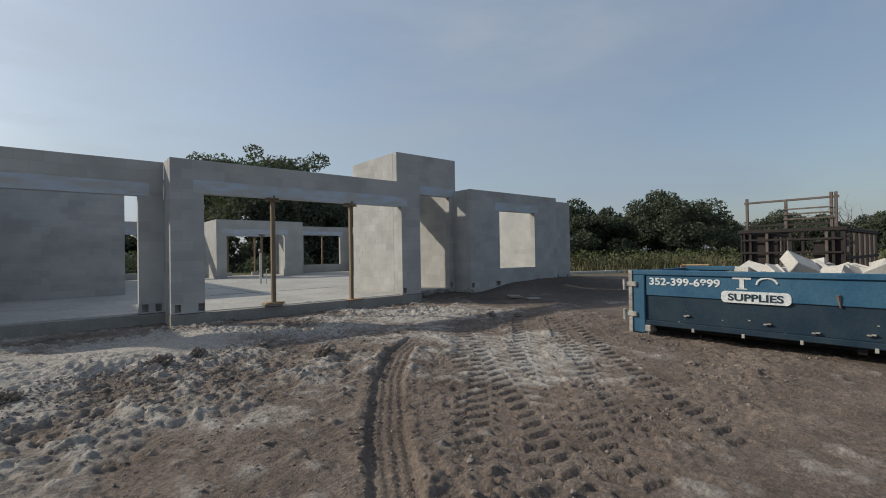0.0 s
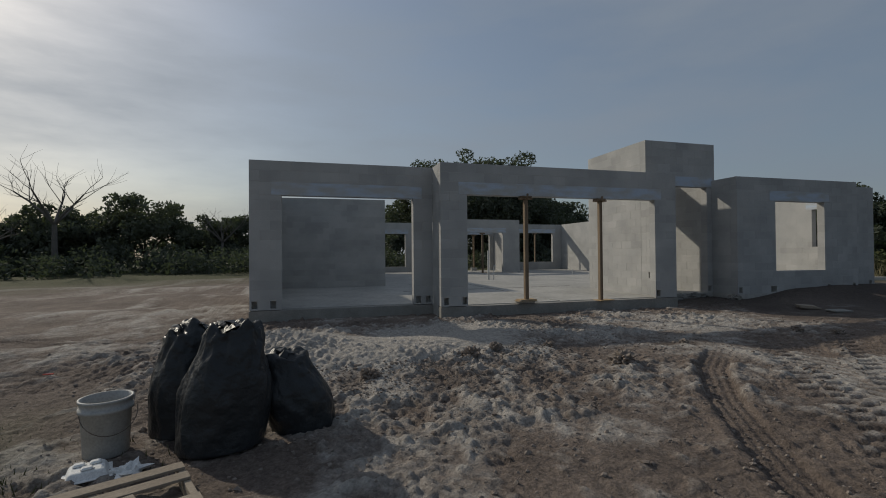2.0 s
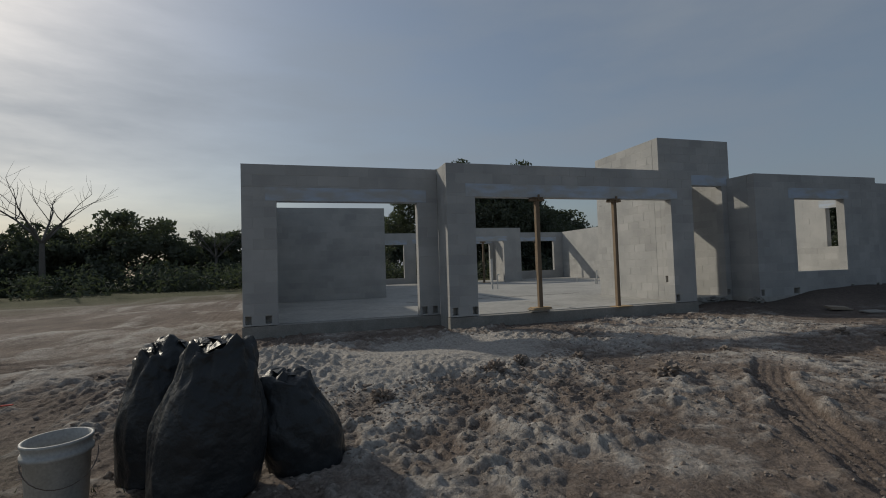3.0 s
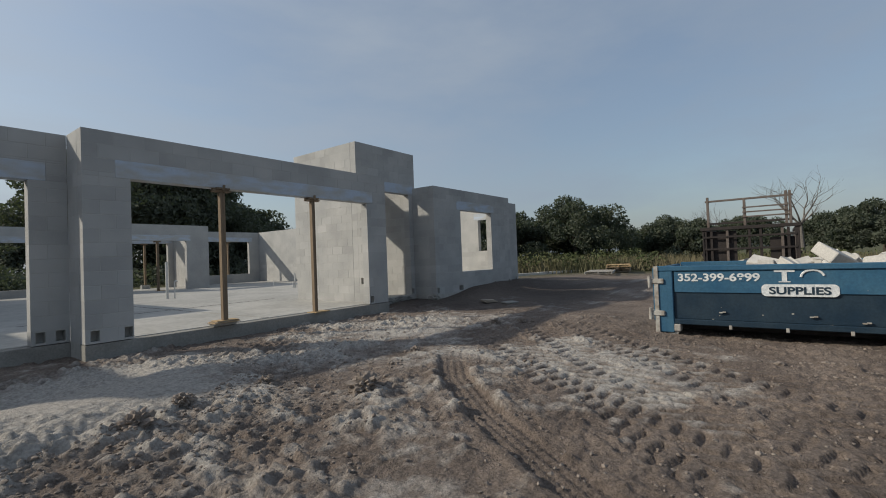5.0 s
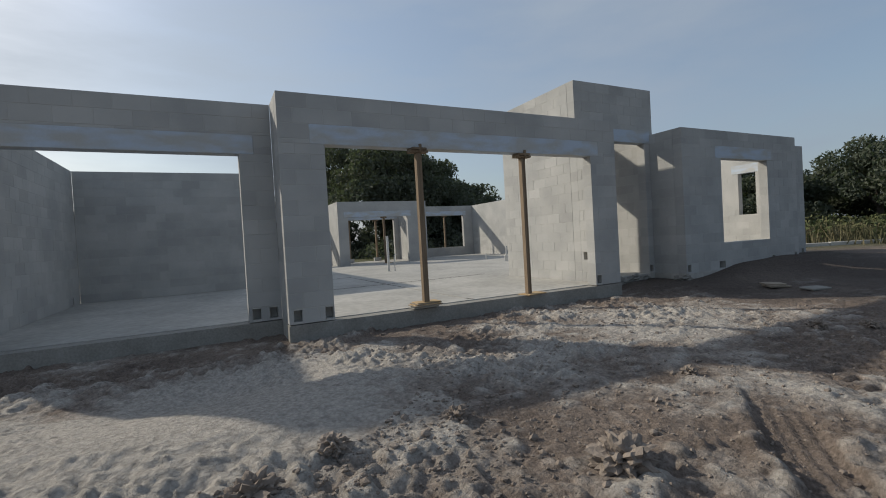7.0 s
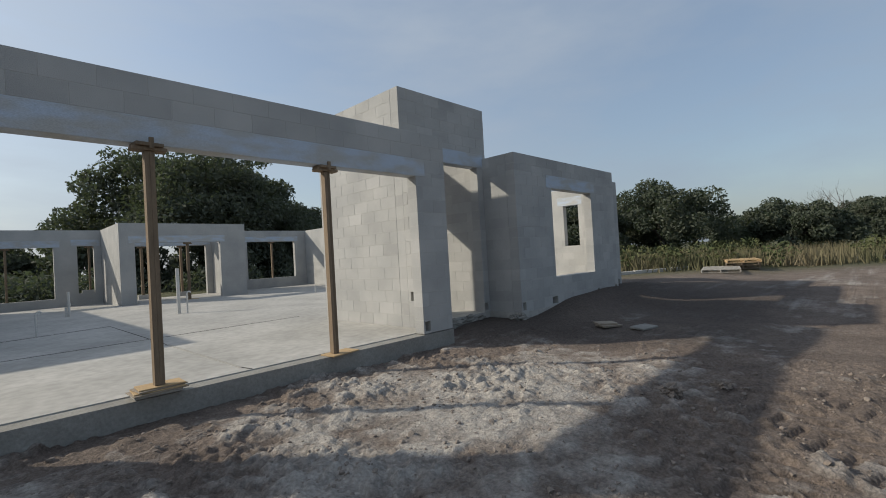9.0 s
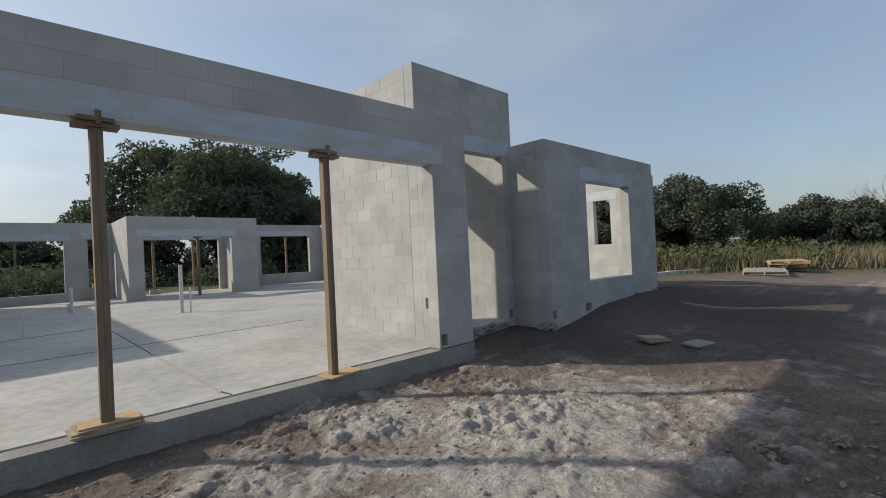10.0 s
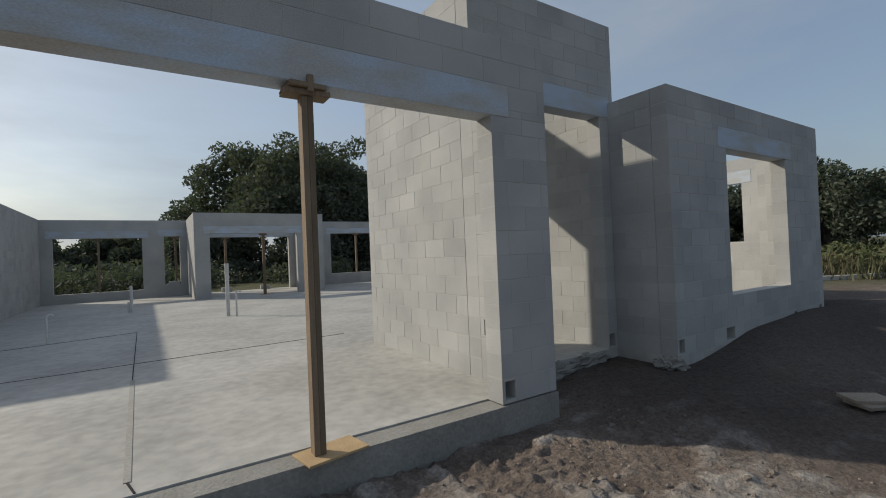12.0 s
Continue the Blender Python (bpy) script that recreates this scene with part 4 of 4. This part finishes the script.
# ---- waste skip ----
def letters(text, size, m, name, parent, material, thick=0.003):
    cu = bpy.data.curves.new(name, "FONT")
    cu.body, cu.size, cu.extrude, cu.align_x = text, size, thick, "LEFT"
    cu.offset = 0.004
    tmp = new(name + "_curve", cu)
    me = bpy.data.meshes.new_from_object(tmp.evaluated_get(bpy.context.evaluated_depsgraph_get()))
    bpy.data.objects.remove(tmp)
    bpy.data.curves.remove(cu)
    me.materials.clear()
    me.materials.append(material)
    xs = [v.co.x for v in me.vertices]
    ob = new(name, me)
    ob.parent = parent
    ob.matrix_basis = m
    return ob, max(xs) - min(xs)


def waste_skip():
    """A long steel roll-off container; its side faces -x, its door end +y."""
    X, Y1, L, W, Z = 7.78, 3.70, 6.2, 2.35, ground_z(7.8, 2.0)
    ob = thing("waste_skip", X, Y1, Z, 0, "blue and dark navy steel roll-off skip full of concrete rubble", "skip")
    top, mid, low = 1.15, 0.72, 0.29
    for sx, sgn in ((0.0, -1), (W, 1)):
        part("side_panel", block(sx + 0.03, sx + 0.07, -L, -0.27, low, top - 0.06, 0.004), M_NAVY, ob, "dark navy lower steel side")
        part("painted_band", block(sx + (0.008 if sgn < 0 else 0.072), sx + (0.028 if sgn < 0 else 0.092), -L + 0.05, -0.29, mid, top - 0.09, 0.004), M_BLUE, ob, "faded blue painted band")
        part("top_rail", block(sx - 0.02, sx + 0.10, -L, -0.02, top - 0.085, top, 0.012), M_BLUE, ob, "blue tubular top rail")
        part("bottom_rail", block(sx - 0.005, sx + 0.10, -L, -0.27, low - 0.09, low - 0.002, 0.01), M_NAVY, ob)
        part("corner_post", block(sx - 0.015, sx + 0.10, -0.27, 0.0, 0.06, top - 0.087, 0.012), M_BLUE, ob, "chipped blue corner post")
    part("post_edge", block(-0.035, -0.017, -0.055, 0.012, 0.05, top, 0.004), M_RUSTW, ob, "worn whitish edge strip")
    part("front_panel", block(0.1, W, -L, -L + 0.06, low, top - 0.02, 0.006), M_NAVY, ob)
    part("floor_plate", block(0.08, W, -L + 0.06, -0.06, low, low + 0.05, 0.004), M_NAVY, ob)
    door = part("door", block(0.06, W - 0.02, -0.02, 0.05, low - 0.05, top - 0.03, 0.01), M_BLUE, ob, "blue steel end door")
    for z in (0.86, 0.33):
        h = part("hinge", block(-0.05, 0.13, -0.14, 0.07, z, z + 0.085, 0.012), M_RUSTW, ob, "worn white hinge strap")
        bm = bmesh.new()
        cyl(bm, (-0.055, 0.075, z - 0.06), (-0.055, 0.075, z + 0.13), 0.028, None, 12)
        part("hinge_pin", bm, M_RUSTW, h)
    for y in (-1.05, -1.75, -2.45, -3.2, -3.9, -4.7, -5.5):
        part("tie_hook", block(-0.03, -0.006, y - 0.02, y + 0.02, low - 0.13, low - 0.07, 0.004), M_RUSTW, ob, "small pale tarpaulin hook")
    for y, z in ((-0.95, 0.42), (-2.05, 0.40), (-2.6, 0.34), (-3.15, 0.38)):
        b = bmesh.new()
        box(b, -0.012, 0.031, y - 0.045, y, z - 0.008, z + 0.008, None)
        box(b, -0.012, 0.031, y + 0.001, y + 0.045, z - 0.016, z - 0.001, None)
        part("side_lug", b, M_RUSTW, ob, "small scuffed pale lug")
    for sx in (0.0, W - 0.35):
        for y in (-0.24, -L + 0.35):
            b = bmesh.new()
            cyl(b, (sx + 0.02, y, 0.085), (sx + 0.30, y, 0.085), 0.085, None, 20)
            part("roller", b, M_RUSTW, ob, "pale muddy ground roller")
    part("roller_bracket", block(-0.01, 0.14, -0.36, 0.0, 0.085, 0.2, 0.01), M_RUSTW, ob)
    for sx in (0.5, W - 0.6):
        part("skid_rail", block(sx, sx + 0.12, -L, -0.05, 0.06, low - 0.01, 0.006), M_RUST, ob)
    part("cross_member", block(0.1, W, -L * 0.5, -L * 0.5 + 0.1, 0.10, low - 0.011, 0.006), M_RUST, ob)
    face = Matrix(((0, 0, -1, 0.006), (-1, 0, 0, 0), (0, 1, 0, 0), (0, 0, 0, 1)))

    def put(text, size, y, z, name, material, width):
        o, w = letters(text, size, face, name, ob, material)
        o.matrix_basis = Matrix.Translation((0.004, y, z)) @ Matrix(((0, 0, -1, 0), (-1, 0, 0, 0), (0, 1, 0, 0), (0, 0, 0, 1))) @ Matrix.Diagonal((width / w, 1, 1, 1))
        return o

    put("352-399-6899", 0.165, -0.34, 0.905, "telephone_number", M_WHITE, 1.10)
    # name plate with rounded ends
    b = bmesh.new()
    box(b, -0.001, 0.007, -2.34, -1.46, 0.68, 0.855)
    bmesh.ops.bevel(b, geom=[e for e in b.edges if abs(e.verts[0].co.x - e.verts[1].co.x) > 0.004], offset=0.06, segments=5, affect="EDGES", profile=0.5)
    part("name_plate", b, M_WHITE, ob, "white rounded name plate")
    o, w = letters("SUPPLIES", 0.145, face, "name_plate_lettering", ob, M_NAVY)
    o.matrix_basis = Matrix.Translation((-0.003, -1.55, 0.715)) @ Matrix(((0, 0, -1, 0), (-1, 0, 0, 0), (0, 1, 0, 0), (0, 0, 0, 1))) @ Matrix.Diagonal((0.70 / w, 1, 1, 1))
    # worn emblem as plain shapes
    b = bmesh.new()
    box(b, 0.0, 0.007, -1.86, -1.62, 1.035, 1.065)
    box(b, 0.0, 0.007, -1.77, -1.71, 0.90, 1.034)
    box(b, 0.0, 0.007, -1.81, -1.67, 0.885, 0.899)
    part("emblem", b, M_WHITE, ob, "worn white painted emblem")
    b = bmesh.new()
    for k in range(7):
        a0, a1 = math.pi * k / 12, math.pi * (k + 1) / 12
        c0, c1 = (-2.06 - 0.13 * math.cos(math.pi - a0 * 1.6), 0.96 + 0.10 * math.sin(a0 * 1.6)), (-2.06 - 0.13 * math.cos(math.pi - a1 * 1.6), 0.96 + 0.10 * math.sin(a1 * 1.6))
        cyl(b, (0.004, *c0), (0.004, *c1), 0.016, None, 6)
    part("emblem", b, M_WHITE, ob, "worn white painted emblem")
    rng = random.Random(5)
    b = bmesh.new()
    for _ in range(14):
        y, z, s = rng.uniform(-4.6, -0.5), rng.uniform(0.28, 0.98), rng.uniform(0.003, 0.012)
        zz = 0.006 if z > mid else 0.028
        box(b, zz - 0.001, zz + 0.004, y - s, y + s * rng.uniform(0.5, 2), z - s * 0.6, z + s * rng.uniform(0.4, 1.0))
    tagged(part("paint_chips", b, M_RUSTW, ob), "pale scratches and chips in the paint", kind="stuff")
    b = bmesh.new()
    cyl(b, (0.0, -2.84, 0.86), (0.008, -2.86, 0.70), 0.03, 0.012, 7)
    part("rust_patch", b, M_STEEL, ob, "rust-brown patch")
    # rubble heap inside
    vs, fs, n = [], [], 26
    for i in range(n + 1):
        for j in range(n + 1):
            u, v = i / n, j / n
            z = 0.86 + 0.28 * min(1, 4 * u * (1 - u) * 1.6) * (0.6 + 0.5 * v) + 0.08 * noise.noise(Vector((u * 9, v * 20, 3)))
            vs.append((X + 0.09 + u * (W - 0.18), Y1 - 0.1 - v * (L - 0.25), Z + z))
    for i in range(n):
        for j in range(n):
            a = i * (n + 1) + j
            fs.append((a, a + 1, a + n + 2, a + n + 1))
    tagged(raw_mesh("rubble_heap", vs, fs, M_STEM), "grey heap of broken concrete filling the skip", "rubble heap", kind="stuff")
    for k in range(46):
        u, v = rng.uniform(0.06, 0.9), rng.uniform(0.22, 0.95)
        s = rng.uniform(0.05, 0.14)
        z = 0.86 + 0.28 * min(1, 4 * u * (1 - u) * 1.6) * (0.6 + 0.5 * v)
        b = block(-s * 1.5, s * 1.5, -s, s, -s * 0.6, s * 0.6, 0.01)
        for vv in b.verts:
            vv.co += Vector((rng.uniform(-1, 1), rng.uniform(-1, 1), rng.uniform(-1, 1))) * s * 0.22
        o = part("rubble_piece", b, M_RUBBLE)
        o.matrix_world = pose(X + 0.1 + u * (W - 0.2), Y1 - 0.1 - v * (L - 0.25), Z + z + s * 0.35, rng.uniform(-35, 35), rng.uniform(-35, 35), rng.uniform(0, 180))
        tagged(o, "broken pale concrete piece on top of the skip", "rubble", "rubble in the skip")
    o = part("rubble_piece", block(-0.22, 0.22, -0.2, 0.2, -0.09, 0.09, 0.012), M_RUBBLE)
    o.matrix_world = pose(X + 0.55, Y1 - 2.35, Z + 1.22, 28, -24, 30)
    tagged(o, "large broken pale concrete block leaning on the rubble", "rubble", "rubble in the skip")


waste_skip()


# ---- caged trailer behind the skip ----
def caged_trailer():
    x0, x1, y0, y1 = 13.6, 18.4, 1.60, 3.68
    z = ground_z(14, 2.5)
    ob = thing("caged_trailer", x0, y0, z, 0, "rusty dark steel utility trailer with tall slatted sides", "trailer")
    W, L = y1 - y0, x1 - x0
    part("deck", block(0, L, 0, W, 0.55, 0.63, 0.006), M_RUST, ob)
    part("chassis_beam", block(-0.6, L, 0.25, 0.33, 0.42, 0.549, 0.006), M_RUST, ob)
    part("chassis_beam", block(-0.6, L, W - 0.33, W - 0.25, 0.42, 0.549, 0.006), M_RUST, ob)
    for xx in (L * 0.45, L * 0.65):
        for yy in (-0.08, W - 0.14):
            b = bmesh.new()
            cyl(b, (xx, yy, 0.34), (xx, yy + 0.22, 0.34), 0.34, None, 24)
            bevel(b, 0.02)
            w = part("wheel", b, M_BAG, ob, "worn black tyre")
            b = bmesh.new()
            cyl(b, (xx, yy - 0.012, 0.34), (xx, yy + 0.232, 0.34), 0.17, None, 16)
            part("rim", b, M_STEEL, w)
    top = 1.88
    for yy in (0.0, W - 0.05):
        for k in range(13):
            xx = L * k / 12
            part("slat", block(xx - 0.05, xx + 0.05, yy, yy + 0.04, 0.632, top - 0.08, 0.004), M_STEEL if k % 2 else M_RUST, ob)
        part("side_rail", block(-0.03, L + 0.05, yy - 0.02, yy + 0.06, top - 0.078, top, 0.006), M_RUST, ob)
        part("side_rail", block(-0.03, L + 0.05, yy - 0.03, yy - 0.002 if yy == 0 else yy + 0.07, 1.15, 1.22, 0.004), M_RUST, ob)
    for k, yy in enumerate((0.06, 0.22, 0.34, 0.78, 1.02, 1.5, 1.86, 2.0)):
        part("front_post", block(-0.03, 0.03, yy - 0.03, yy + 0.03, 0.632, top - 0.06, 0.004), M_RUST if k not in (2, 5) else M_STEEL, ob)
    for zz in (0.95, 1.3, 1.62):
        part("front_rail", block(-0.055, -0.032, 0.05, W - 0.05, zz, zz + 0.05, 0.004), M_RUST, ob)
    part("front_top", block(-0.06, 0.04, -0.04, W + 0.04, top - 0.055, top + 0.03, 0.008), M_RUST, ob)
    part("mesh_panel", block(0.06, 0.075, 1.3, W - 0.1, 0.65, top - 0.08, 0.003), M_RUST, ob)
    part("front_panel", block(0.06, 0.075, 0.1, 0.6, 0.65, top - 0.3, 0.003), M_RUST, ob)
    # ladder frame over the front
    for yy in (0.16, 0.24, 1.10, W - 0.16):
        part("rack_post", block(-0.03, 0.03, yy - 0.03, yy + 0.03, top + 0.031, 2.72 if yy != 1.10 else 2.62, 0.005), M_STEEL, ob, "rust-brown upright")
    part("rack_rail", block(-0.025, 0.025, 0.1, W - 0.1, 2.58, 2.63, 0.005), M_STEEL, ob)
    for zz in (2.12, 2.24, 2.36):
        part("rack_rung", block(-0.06, -0.032, 0.2, 1.15, zz, zz + 0.035, 0.003), M_STEEL, ob)
    part("rack_rail", block(-0.02, 0.02, 0.1, W - 0.1, 1.98, 2.03, 0.004), M_RUST, ob)
    # things carried inside
    rng = random.Random(8)
    for k in range(9):
        s = rng.uniform(0.12, 0.3)
        o = part("scrap_bundle", lump(s, 60 + k, 0.8, 2, 0.5), M_RUBBLE if k % 3 else M_RUST)
        o.location = (x0 + rng.uniform(0.5, 2.5), y0 + rng.uniform(0.4, W - 0.4), z + 0.63 + s * 0.55)
        tagged(o, "pale bundled scrap heaped inside the trailer", "scrap", "scrap in the trailer")


caged_trailer()
z = ground_z(13.0, 4.0)
ob = pallet(12.9, 3.95, z + 0.62, 10, 1.1, 0.9, 6, "pale slatted pallet leaning on edge beside the trailer", M_RUSTW)
ob.matrix_world = pose(12.9, 4.0, z + 0.45, 62, 0, 18)

# ---- kerb along the edge of the field ----
def kerb():
    pts = [(17.5, 18.0), (20.5, 13.6), (24.0, 11.6), (28.0, 9.8), (33.0, 6.5), (40.0, 1.0)]
    ob = thing("kerb", 0, 0, 0, 0, "pale concrete kerb strip along the edge of the field", "kerb")
    for (ax, ay), (bx, by) in zip(pts, pts[1:]):
        n = max(1, round(math.hypot(bx - ax, by - ay) / 2.4))
        for k in range(n):
            px, py = ax + (bx - ax) * (k + 0.5) / n, ay + (by - ay) * (k + 0.5) / n
            ln = math.hypot(bx - ax, by - ay) / n - 0.02
            m = pose(px, py, ground_z(px, py), 0, 0, math.degrees(math.atan2(by - ay, bx - ax)))
            part("kerb_stone", block(-ln / 2, ln / 2, -0.08, 0.08, -0.15, 0.14, 0.02, m), M_KERB, ob)


kerb()

# ---- blocks of the walls ----
lay_blocks()
